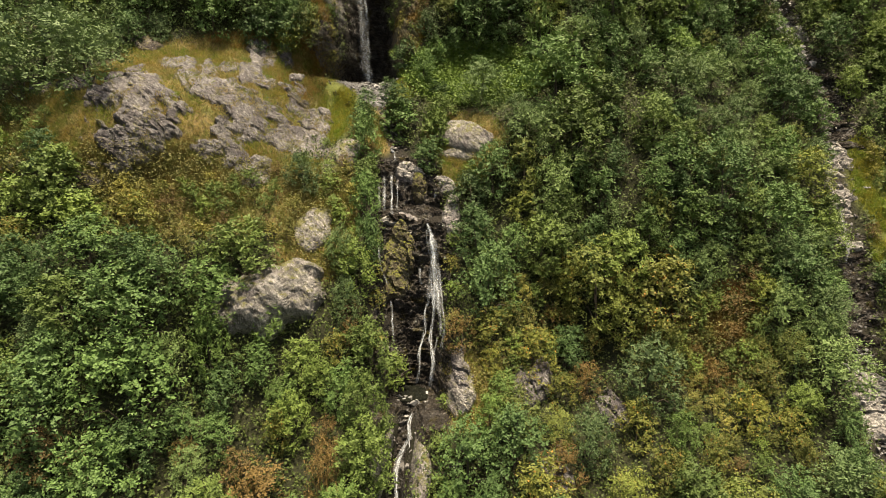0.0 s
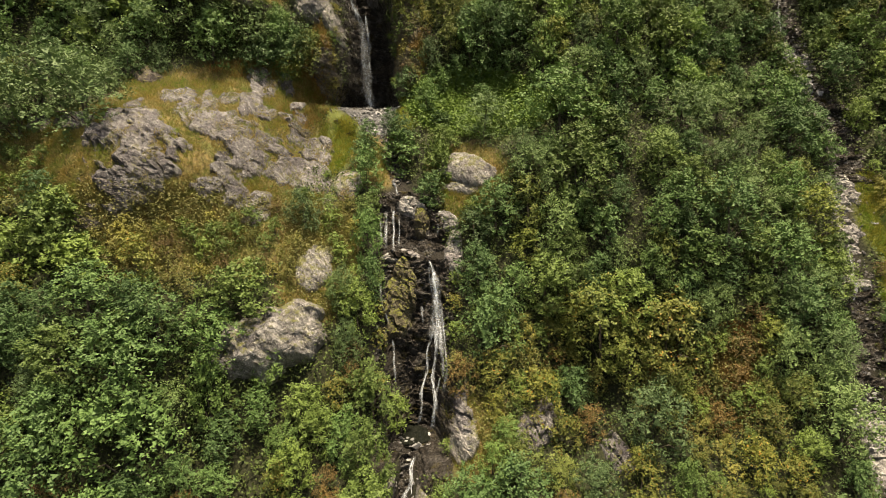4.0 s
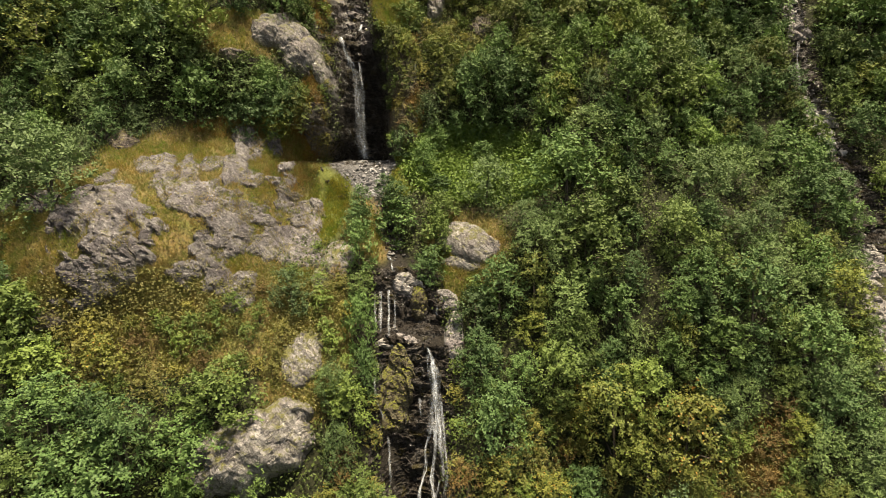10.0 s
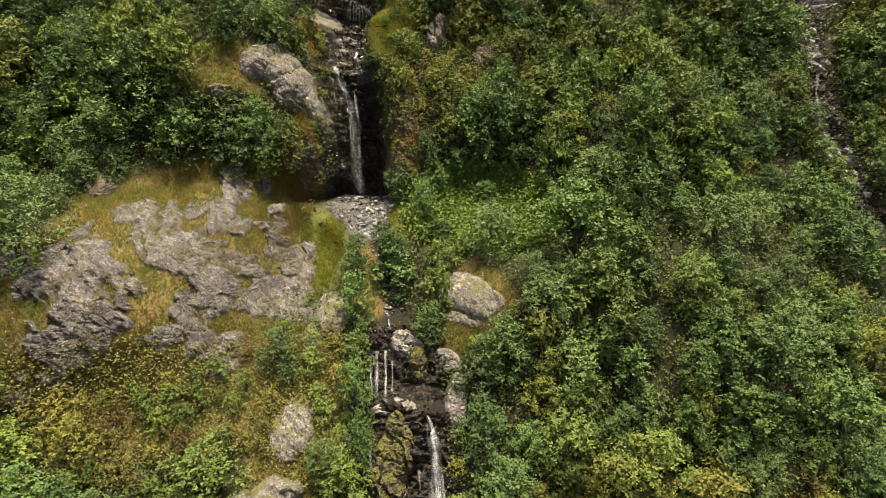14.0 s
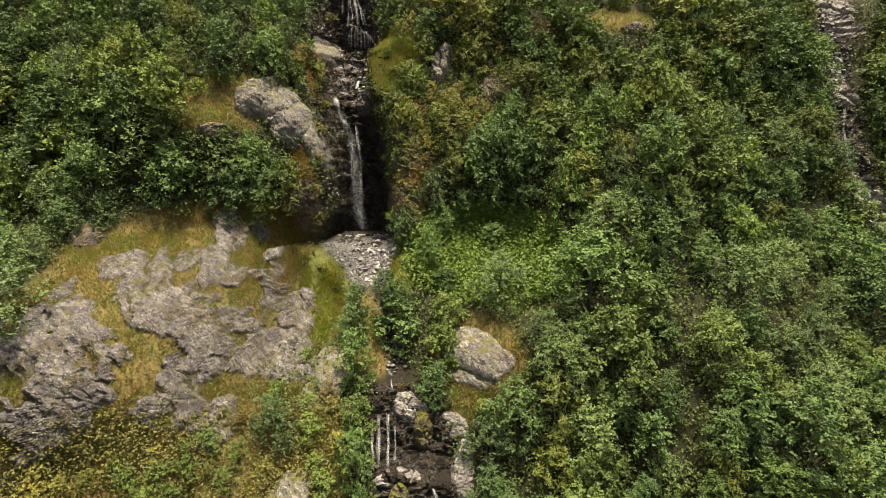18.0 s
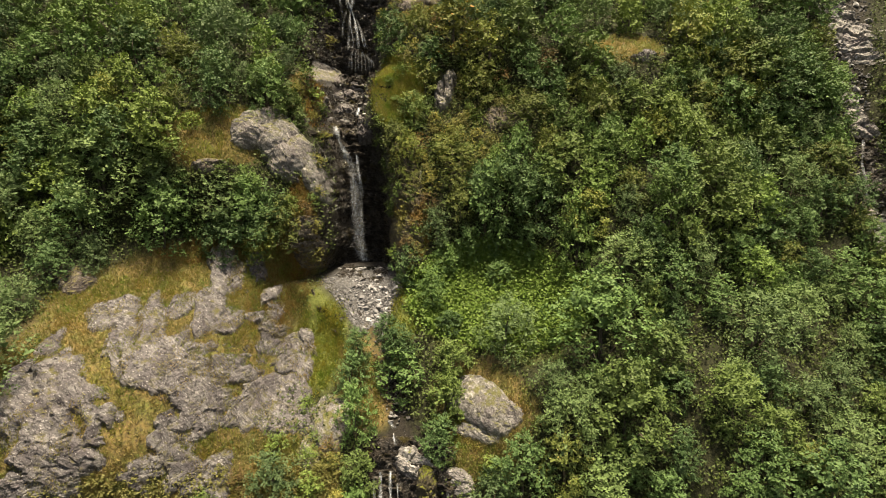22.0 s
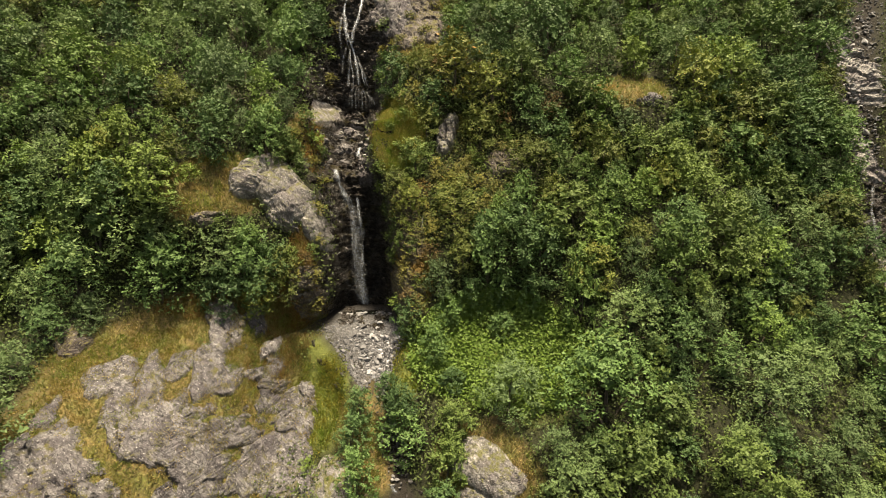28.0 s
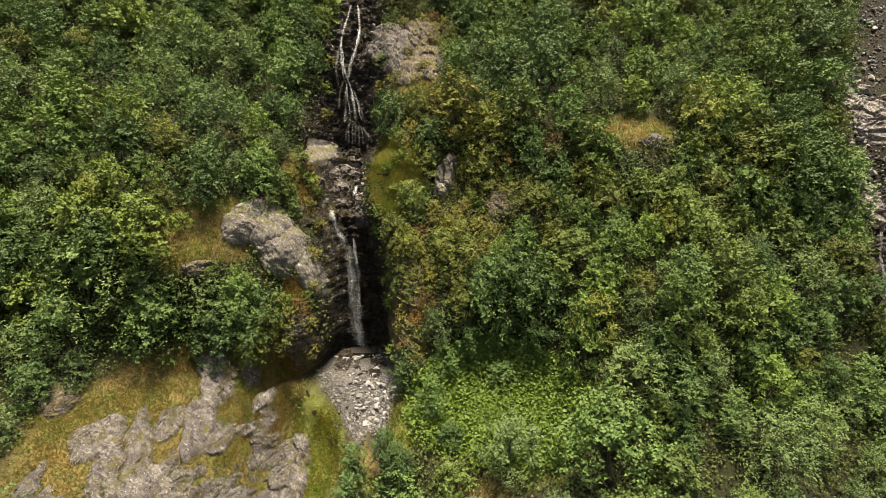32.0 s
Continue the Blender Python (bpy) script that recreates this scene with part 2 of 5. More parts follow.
def foam_material(name, low, high, most):
    """Falling water: fine white streaks along the fall, clear between them and thin at the rims."""
    m, n, l, b = material(name, 0.5)
    b.inputs["Base Color"].default_value = (0.66, 0.72, 0.78, 1)
    thin = n.new("ShaderNodeAttribute")
    thin.attribute_name = "thickness"
    share = thin.outputs["Fac"]
    for source in (band(n, l, noise_node(n, l, 1.0, 5, 0.7, (20.0, 0.6, 1.0), "UV"), low, high), band(n, l, noise_node(n, l, 1.0, 4, 0.7, (5.0, 2.4, 1.0), "UV"), 0.28, 0.55)):
        mul = n.new("ShaderNodeMath")
        mul.operation = "MULTIPLY"
        l.new(share, mul.inputs[0])
        l.new(source, mul.inputs[1])
        share = mul.outputs[0]
    cap = n.new("ShaderNodeMath")
    cap.operation, cap.use_clamp = "MULTIPLY", True
    cap.inputs[1].default_value = most
    l.new(share, cap.inputs[0])
    clear = n.new("ShaderNodeBsdfTransparent")
    mx = n.new("ShaderNodeMixShader")
    l.new(cap.outputs[0], mx.inputs[0])
    l.new(clear.outputs[0], mx.inputs[1])
    l.new(b.outputs[0], mx.inputs[2])
    l.new(mx.outputs[0], n["Material Output"].inputs[0])
    return m


def water_material():
    m, n, l, b = material("dark_pool_water", 0.12)
    b.inputs["Specular IOR Level"].default_value = 0.3
    t = noise_node(n, l, 2.5, 4)
    l.new(ramp(n, l, t, [(0.3, (0.004, 0.005, 0.004)), (0.7, (0.012, 0.013, 0.01))]), b.inputs[0])
    relief(n, l, b, noise_node(n, l, 4.0, 3), 0.1, 0.03)
    return m


def grass_material(name, tints):
    m, n, l, b = material(name, 0.75)
    g = n.new("ShaderNodeNewGeometry")
    own = ramp(n, l, g.outputs["Random Per Island"], [(0.0, tints[0]), (0.5, tints[1]), (1.0, tints[2])])
    patch = ramp(n, l, noise_node(n, l, 0.6, 6, 0.75), [(0.34, (0.62, 0.95, 0.6)), (0.5, (1, 1, 1)), (0.66, (1.16, 0.97, 0.85))])
    col = blend(n, l, 1.0, own, patch, "MULTIPLY")
    l.new(col, b.inputs[0])
    tr = n.new("ShaderNodeBsdfTranslucent")
    l.new(col, tr.inputs[0])
    mx = n.new("ShaderNodeMixShader")
    mx.inputs[0].default_value = 0.4
    l.new(b.outputs[0], mx.inputs[1])
    l.new(tr.outputs[0], mx.inputs[2])
    l.new(mx.outputs[0], n["Material Output"].inputs[0])
    return m


BARK, GROUND, WET, WATER = bark_material(), ground_material(), wet_material(), water_material()
STONE = stone_material("stream_stone", (0.08, 0.08, 0.082), (0.23, 0.231, 0.236), (0.34, 0.342, 0.35), 0.75)
WET_STONE = stone_material("wet_stream_stone", (0.025, 0.024, 0.024), (0.075, 0.073, 0.072), (0.17, 0.168, 0.166), 0.35)
ROCK = rock_material("lichened_schist", ((0.048, 0.043, 0.046), (0.126, 0.12, 0.122), (0.21, 0.204, 0.198)), (0.105, 0.098, 0.032), (0.4, 0.39, 0.375), stain=0.55, mossy=0.57)
GREY = rock_material("grey_lichened_boulder", ((0.08, 0.074, 0.07), (0.188, 0.182, 0.174), (0.295, 0.288, 0.275)), (0.12, 0.12, 0.04), (0.48, 0.47, 0.44), stain=0.65)
PALE = rock_material("pale_washed_rock", ((0.1, 0.096, 0.092), (0.215, 0.209, 0.2), (0.34, 0.333, 0.318)), (0.13, 0.14, 0.04), (0.46, 0.455, 0.44), 0.7, 0.75, 0.62, 5)
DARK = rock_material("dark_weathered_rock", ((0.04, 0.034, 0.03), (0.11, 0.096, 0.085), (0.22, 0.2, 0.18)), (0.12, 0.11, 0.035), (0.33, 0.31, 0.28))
MOSSY = rock_material("mossy_rock", ((0.04, 0.033, 0.022), (0.11, 0.096, 0.06), (0.2, 0.182, 0.13)), (0.12, 0.13, 0.018), (0.28, 0.26, 0.2), 0.9, 0.6, 0.4, 10)
FOAM, VEIL = foam_material("white_water", 0.4, 0.68, 1.0), foam_material("thin_water_veil", 0.4, 0.74, 0.62)
SPRAY = foam_material("fine_water_spray", 0.4, 0.8, 0.3)
DRY_GRASS = grass_material("dry_grass", ((0.124, 0.124, 0.0384), (0.226, 0.201, 0.0746), (0.35, 0.288, 0.13)))
RUSSET_GRASS = grass_material("russet_grass", ((0.1, 0.062, 0.018), (0.185, 0.116, 0.038), (0.27, 0.175, 0.066)))
GREEN_GRASS = grass_material("green_grass", ((0.1, 0.13, 0.02), (0.185, 0.205, 0.036), (0.27, 0.265, 0.06)))


# ---- building blocks ----
def mesh_of(name, verts, faces, mat, smooth=False):
    me = bpy.data.meshes.new(name)
    me.from_pydata([tuple(v) for v in verts], [], [tuple(f) for f in faces])
    me.materials.append(mat)
    if smooth:
        me.polygons.foreach_set("use_smooth", [True] * len(me.polygons))
    me.update()
    return me


def bulk(name, verts, faces, mat, flat=False):
    """A mesh from arrays: verts n x 3, faces m x 3 or m x 4."""
    me = bpy.data.meshes.new(name)
    verts, faces = np.asarray(verts, np.float32), np.asarray(faces, np.int32)
    k = faces.shape[1]
    me.vertices.add(len(verts))
    me.vertices.foreach_set("co", verts.ravel())
    me.loops.add(faces.size)
    me.loops.foreach_set("vertex_index", faces.ravel())
    me.polygons.add(len(faces))
    me.polygons.foreach_set("loop_start", np.arange(len(faces), dtype=np.int32) * k)
    me.polygons.foreach_set("loop_total", np.full(len(faces), k, np.int32))
    me.materials.append(mat)
    me.update(calc_edges=True)
    me.validate()
    if flat:
        me.polygons.foreach_set("use_smooth", [False] * len(me.polygons))
    return me


def part(name, me, parent, label=""):
    ob = new(name, me)
    ob.parent = parent
    return tagged(ob, label)


def unit(v):
    return v / np.maximum(np.linalg.norm(v, axis=-1, keepdims=True), 1e-6)


def leaves_mesh(name, base, along, normal, length, width, mat):
    """One pointed leaf, a single triangle, for each row of base."""
    side = unit(np.cross(normal, along))
    length, width = length[:, None], width[:, None]
    wide = base + along * length * 0.25
    verts = np.stack([wide + side * width, base + along * length, wide - side * width], 1).reshape(-1, 3)
    k = np.arange(len(base), dtype=np.int32)[:, None] * 3
    return bulk(name, verts, np.concatenate([k, k + 1, k + 2], 1), mat)


# ---- the lie of the land: the hillside is y as a function of x and z ----
def lattice(ix, iz, seed):
    h = (ix.astype(np.int64) * 374761393 + iz.astype(np.int64) * 668265263 + seed * 974634777) & 0xFFFFFFFF
    h = ((h ^ (h >> 13)) * 1274126177) & 0xFFFFFFFF
    return ((h ^ (h >> 16)) & 0xFFFF) / 32767.5 - 1.0


def grain(x, z, size, seed):
    """Smooth value noise, -1 to 1, with cells of that size."""
    x, z = np.asarray(x, float) / size, np.asarray(z, float) / size
    ix, iz = np.floor(x), np.floor(z)
    fx, fz = x - ix, z - iz
    fx, fz = fx * fx * (3 - 2 * fx), fz * fz * (3 - 2 * fz)
    a = lattice(ix, iz, seed) * (1 - fx) + lattice(ix + 1, iz, seed) * fx
    b = lattice(ix, iz + 1, seed) * (1 - fx) + lattice(ix + 1, iz + 1, seed) * fx
    return a * (1 - fz) + b * fz


def rough(x, z, size, seed, octaves=4):
    total, weight = 0.0, 1.0
    for k in range(octaves):
        total = total + weight * grain(np.asarray(x) + 17.3 * k, np.asarray(z) - 9.1 * k, size / 2 ** k, seed + k)
        weight *= 0.5
    return total


def blocks(x, z, size, seed):
    """Broken blocks: each point's block number, -1 to 1, its way from the nearest joint, and where it lies on a tilted top."""
    u, v = np.asarray(x, float) / size, np.asarray(z, float) / size
    iu, iv = np.floor(u), np.floor(v)
    first, second = np.full(u.shape, 9.0), np.full(u.shape, 9.0)
    own, top = np.zeros(u.shape), np.zeros(u.shape)
    for i in (-1, 0, 1):
        for j in (-1, 0, 1):
            cu, cv = iu + i, iv + j
            du, dv = u - cu - 0.5 - 0.42 * lattice(cu, cv, seed), v - cv - 0.5 - 0.42 * lattice(cu, cv, seed + 1)
            d = np.hypot(du, dv)
            near = d < first
            second = np.where(near, first, np.minimum(second, d))
            own = np.where(near, lattice(cu, cv, seed + 2), own)
            top = np.where(near, du * lattice(cu, cv, seed + 3) + dv * lattice(cu, cv, seed + 4), top)
            first = np.where(near, d, first)
    return own, second - first, top


# knolls (minus) and hollows (plus): x, z, half width, half height, metres
FORMS = [(-25, 43, 9, 6, -4.6), (-33, 44, 6, 8, -3.6), (-15, 45, 5, 6, 8.8), (-16, 28, 6, 5, -1.4), (-28, 28, 9, 8, -3.9), (-12, 18, 9, 8, 2.0),
         (-32, 66, 10, 9, -5.3), (-22, 84, 7, 8, 1.1), (-24, 62, 6, 6, -3.4), (12, 20, 5, 7, 5.5), (24, 18, 10, 7, 2.0), (26, 38, 10, 9, -4.7),
         (8, 42, 6, 6, -4.2), (4, 51, 6, 5, 4.2), (20, 56, 10, 9, -3.9), (2, 68, 6, 6, 2.1), (20, 72, 10, 7, -2.7)]
# the stream: height, middle, depth into the hill, half width
STREAM = np.array([(6, -5, 43, 1.4), (12.0, -4.2, 45.6, 1.1), (15.6, -3.3, 47.9, 1.15), (16.75, -3.1, 48.7, 1.5), (16.95, -2.8, 52.3, 2.6), (26.6, -3.0, 55.0, 3.3), (32.8, -2.9, 56.6, 3.5),
                   (34.2, -3.5, 58.6, 3.3), (38.4, -4.2, 60.4, 3.0), (39.6, -4.8, 62.4, 1.3), (43.5, -6.3, 69.0, 0.9), (45.4, -7.8, 72.1, 1.0), (48.4, -9.2, 76.6, 3.2),
                   (49.1, -9.8, 79.4, 4.4), (49.25, -10.2, 84.2, 4.4), (52, -9.9, 84.4, 3.6), (56, -9.9, 84.7, 3.4), (60, -10.2, 84.9, 3.2), (64.3, -11.2, 85.0, 2.8), (65.8, -12.2, 86.6, 2.8), (70.5, -12.4, 91.3, 2.8),
                   (72, -12.5, 92.6, 4.2), (82, -12.2, 95.4, 4.4), (86, -12.0, 98.4, 3.4), (95, -12, 106, 2.4)])
SIDE_STREAM = np.array([(6, 37, 34.3, 1.8), (17.4, 37.7, 45.6, 1.65), (20.4, 37.6, 48.1, 1.5), (26.3, 39.5, 52.8, 1.27), (30.7, 40.6, 56, 1.2), (34.3, 41.6, 58.8, 1.42), (38.8, 43.1, 62.6, 1.5), (43.1, 44.4, 65.6, 1.42), (47.1, 44.6, 68.2, 1.35), (51, 43.6, 71, 1.2), (54.3, 42.8, 73.5, 1.27), (58.8, 42, 75.9, 1.2), (62.5, 43.2, 78.3, 1.27), (68, 43.9, 81.7, 1.35), (75, 45.2, 86, 2.21), (79, 47.6, 89.4, 2.55), (86, 52, 95.9, 2.55), (95, 57, 102.9, 2.21)])


def bed(table, z):
    return [np.interp(z, table[:, 0], table[:, k]) for k in (1, 2, 3)]


def hill(x, z):
    x, z = np.asarray(x, float), np.asarray(z, float)
    zc = np.clip(z, 0, 100)
    xc = np.clip(x, -60, 60)
    y = 25.8 + 1.091 * zc - 0.00421 * zc * zc + 0.13 * xc - 0.00319 * xc * xc
    y = y + 6.3 / (1 + np.exp(-(zc - 49.3) / 1.3)) / (1 + np.exp((xc + 15) / 2.5))
    for fx, fz, rx, rz, m in FORMS:
        y = y + m * np.exp(-((x - fx) / rx) ** 2 - ((z - fz) / rz) ** 2)
    return y + 0.7 * rough(x, z, 7.0, 3, 3) + 0.6 * np.clip(zc - 73, 0, None) + np.where(z > 100, (z - 100) * 0.9, 0) - np.where(z < 0, -z * 1.4, 0)


def land(x, z):
    """The ground's depth into the picture at x and height z, streams cut in."""
    y = hill(x, z)
    for table in (STREAM, SIDE_STREAM):
        cx, cy, cw = bed(table, z)
        k = 1 / (1 + (np.abs(np.asarray(x) - cx) / cw) ** 5)
        y = y * (1 - k) + (cy + 0.25 * rough(x, z, 1.6, 11, 3)) * k
    return y


# ---- the ground: one sheet, hillside above and valley floor below ----
MEADOWS = [(-8, 43, 3.6, 3.6), (-37, 43.5, 5, 4.5), (-27, 38.2, 8, 2.6), (2.4, 38.4, 3.2, 2.4), (-7.2, 69.5, 1.8, 4), (-25, 44, 12, 7.5), (-23.5, 50.5, 11.5, 3.6), (-23.4, 64.2, 4.8, 3.4), (19.2, 74, 4.6, 1.7), (2.5, 41.5, 5, 3), (-4.5, 82.5, 5, 5), (1.8, 19.3, 5, 3), (27, 23.4, 3, 1.6), (-20, 36, 11, 4), (-12, 33, 4, 6), (-15.5, 70, 2.5, 4), (-17.2, 49.1, 2.6, 3.2), (-15.7, 55, 1.6, 5.5), (-4.6, 55, 2.4, 4)]
LUSH = [(-13.0, 45.6, 2.6, 5.0), (4.0, 49.2, 9.4, 4.6), (-5.5, 69, 2.5, 4), (-5.5, 48, 3, 2.5), (45.4, 36.5, 2.2, 6), (44.0, 29.8, 1.8, 3.0)]


def within(zones, x, z):
    """1 inside the ovals, fading to 0 at their rims."""
    best = np.zeros(np.broadcast(x, z).shape)
    for cx, cz, rx, rz in zones:
        best = np.maximum(best, np.clip(2.2 * (1 - ((x - cx) / rx) ** 2 - ((z - cz) / rz) ** 2), 0, 1))
    return best


def build_ground():
    fx = np.arange(-56, 64.1, 0.5)
    far = np.array([3, 8, 16, 30, 55, 100, 180, 320, 600, 1200, 2500])
    xs = np.concatenate([fx[0] - far[::-1], fx, fx[-1] + far])
    fz = np.arange(1, 99.9, 0.5)
    zs = np.concatenate([fz, [102, 106, 112, 120, 135, 155, 180, 220, 280, 350]])
    gx, gz = np.meshgrid(xs, zs)
    gy = land(gx, gz) + 0.09 * rough(gx, gz, 1.3, 21, 3) + 0.08
    first = [np.stack([xs, land(xs, np.full_like(xs, 1.0)) - d, np.full_like(xs, 1.0 - drop)], -1) for d, drop in ((3000, 1.5), (1200, 1.5), (500, 1.4), (200, 1.2), (80, 1), (30, 0.8), (10, 0.5), (3, 0.3))]
    last = [np.stack([xs, gy[-1] + d, np.full_like(xs, 350 + 0.1 * d)], -1) for d in (60, 250, 900, 2500)]
    grid = np.concatenate([np.array(first), np.stack([gx, gy, gz], -1), np.array(last)], 0)
    rows, cols = grid.shape[:2]
    i = (np.arange(rows - 1)[:, None] * cols + np.arange(cols - 1)[None, :]).ravel()
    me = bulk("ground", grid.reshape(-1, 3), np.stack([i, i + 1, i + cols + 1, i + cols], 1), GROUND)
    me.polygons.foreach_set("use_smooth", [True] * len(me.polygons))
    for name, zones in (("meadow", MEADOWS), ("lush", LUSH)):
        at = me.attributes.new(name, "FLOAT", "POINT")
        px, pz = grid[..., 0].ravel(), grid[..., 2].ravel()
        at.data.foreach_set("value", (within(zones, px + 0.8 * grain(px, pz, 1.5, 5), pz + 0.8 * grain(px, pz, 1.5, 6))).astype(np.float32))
    cx, _, cw = bed(STREAM, pz)
    sx, _, sw = bed(SIDE_STREAM, pz)
    # bare: how far the gully's tone, with its painted shade, covers the ground
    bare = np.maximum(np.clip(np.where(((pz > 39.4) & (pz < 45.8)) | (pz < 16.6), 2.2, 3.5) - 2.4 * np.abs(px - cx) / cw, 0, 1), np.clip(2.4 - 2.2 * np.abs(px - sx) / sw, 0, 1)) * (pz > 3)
    stony = np.clip(3.2 - 3 * np.abs(px - cx) / cw, 0, 1) * ((pz > 45.5) & (pz < 49.3))
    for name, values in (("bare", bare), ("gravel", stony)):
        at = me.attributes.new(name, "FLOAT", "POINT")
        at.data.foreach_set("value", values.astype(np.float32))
    tagged(new("ground", me), "steep hillside of dry turf and soil darkened for shade above a flat valley floor", "ground", kind="structure")


build_ground()


# ---- rock ----
LEANING = np.array([0.0, -0.82, 0.57])


def crag_shape(px, pz, u, v, bulge, seed, blocky, round_top, ragged, beds, ledge, strips):
    """How far the rock stands out of the slope: a ragged plate or hump, split along its beds into tilted blocks of three sizes and stepped by ledges."""
    c, s = math.cos(beds), math.sin(beds)
    bx, bz = (px * c - pz * s) / 1.8, px * s + pz * c
    bx, bz = bx + 0.15 * rough(px, pz, 1.0, seed + 70, 3), bz + 0.15 * rough(px, pz, 1.0, seed + 75, 3)
    rim = 1 - (u * u + v * v) + ragged * (0.55 * rough(px, pz, 2.2, seed, 4) + 0.65 * rough(bx, bz, 0.9, seed + 3, 4))
    if strips:
        rim = np.minimum(rim, 0.45) - strips * np.clip(rough(bx * 0.7, bz, 2.0, seed + 50, 4) - 0.2, 0, 1)
    big, joint, lean = blocks(bx, bz, 1.7, seed + 80)
    mid, crack, tip = blocks(bx, bz, 0.75, seed + 90)
    small, slit, tap = blocks(bx, bz, 0.3, seed + 95)
    hump = np.abs(np.clip(rim, 0, 1.2)) ** 0.55 if round_top else 1 - np.exp(-3.5 * np.clip(rim, 0, 2))
    off = bulge * np.where(rim > 0, hump, 1.5 * np.clip(rim, -0.6, 0))
    split = 0.2 * big + 0.5 * lean + 0.12 * mid + 0.34 * tip + 0.06 * small + 0.16 * tap
    split = split - 0.3 * np.clip(1 - joint / 0.07, 0, 1) - 0.14 * np.clip(1 - crack / 0.1, 0, 1)
    step = (bz / 1.15 + 0.22 * rough(px, pz, 2.6, seed + 60, 3)) % 1.0 + 0.5 * ((bz / 0.47 + 0.3 * rough(px, pz, 1.7, seed + 65, 3)) % 1.0)
    return off + blocky * split + ledge * (step - 0.75), np.floor(big * 1e6)


def beside(grid, empty):
    """The four neighbours of each cell."""
    wide = np.pad(grid, 1, constant_values=empty)
    return wide[:-2, 1:-1], wide[2:, 1:-1], wide[1:-1, :-2], wide[1:-1, 2:]


def pieces(number, ok):
    """A number for each joined piece of one block; crumbs join the piece beside them, and those that lie alone are left out (-1)."""
    far = number.size + 1
    own = np.where(ok, np.arange(number.size).reshape(number.shape), far)
    while True:
        low = own
        for other, block in zip(beside(own, far), beside(number, np.nan)):
            low = np.where(ok & (block == number), np.minimum(low, other), low)
        if np.array_equal(low, own):
            break
        own = low
    count = np.bincount(own[ok], minlength=far + 1)
    home = np.where(ok & (count[own] > 60), own, -1)
    for _ in range(60):
        grown = home
        for other in beside(home, -1):
            grown = np.where(ok & (grown < 0), other, grown)
        if np.array_equal(grown, home):
            break
        home = grown
    return np.where(ok & (home < 0) & (count[own] > 14), own, home)


CLIFFS = []
TUFTS = []


def crag(name, x, z, rx, rz, bulge, mat, seed, label, category="rock", step=0.14, tilt=0.0, blocky=0.7, kind="", round_top=False, ragged=0.7, beds=0.5, ledge=0.0, strips=0.0, follow=None):
    """A craggy mass that breaks out of the slope, its rim sunk into the turf; each large block is a part. A wall in a gully follows its bed."""
    nx, nz = int(2.8 * rx / step) + 1, int(2.8 * rz / step) + 1
    u, v = np.meshgrid(np.linspace(-1.4, 1.4, nx), np.linspace(-1.4, 1.4, nz))
    c, s = math.cos(radians(tilt)), math.sin(radians(tilt))
    px, pz = x + u * rx * c - v * rz * s, z + u * rx * s + v * rz * c
    if follow is not None:
        px = px - x + bed(follow, pz)[0]
        off, number = crag_shape(px, pz, u * np.abs(u), v ** 4, bulge, seed, blocky, round_top, ragged, beds, ledge, strips)
        CLIFFS.append((follow, z, rx, rz, bulge, seed, blocky, round_top, ragged, beds, ledge, strips))
    else:
        off, number = crag_shape(px, pz, u, v, bulge, seed, blocky, round_top, ragged, beds, ledge, strips)
    p = (np.stack([px, land(px, pz), pz], -1) + off[..., None] * LEANING).reshape(-1, 3)
    keep = off > (-0.8 if follow is not None else -0.35)
    if strips:
        grown = rough(px, pz, 1.5, seed + 40, 4) + 0.9 * (0.35 * bulge - off) / bulge > 0.1
        TUFTS.append(p[(grown & (off > -0.1)).ravel()])
    i = (np.arange(nz - 1)[:, None] * nx + np.arange(nx - 1)[None, :])
    ok = keep[:-1, :-1] | keep[1:, 1:]
    label_of = pieces(number[:-1, :-1], ok)
    ok &= label_of >= 0
    i, number = i[ok], label_of[ok]
    quads = np.stack([i, i + 1, i + nx + 1, i + nx], 1)
    found = np.unique(number)
    if len(found) < 2:
        ob = new(name, bulk(name, p, quads, mat, True))
        return tagged(ob, label, category, kind=kind)
    top = new(name)
    tagged(top, label, category, kind=kind)
    for k in found:
        f = quads[number == k]
        used, flat = np.unique(f, return_inverse=True)
        part("rock_block", bulk("rock_block", p[used], flat.reshape(-1, 4), mat, True), top)
    return top


def face(x, z):
    """The depth at which the rock behind the water begins."""
    y = land(x, z)
    for table, cz, rx, rz, bulge, seed, blocky, round_top, ragged, beds, ledge, strips in CLIFFS:
        u, v = (x - bed(table, z)[0]) / rx, (z - cz) / rz
        inside = (np.abs(u) < 1.4) & (np.abs(v) < 1.4)
        if not np.any(inside):
            continue
        off, _ = crag_shape(x, z, u * np.abs(u), v ** 4, bulge, seed, blocky, round_top, ragged, beds, ledge, strips)
        y = np.where(inside, np.minimum(y, land(x, z) + off * LEANING[1]), y)
    return y


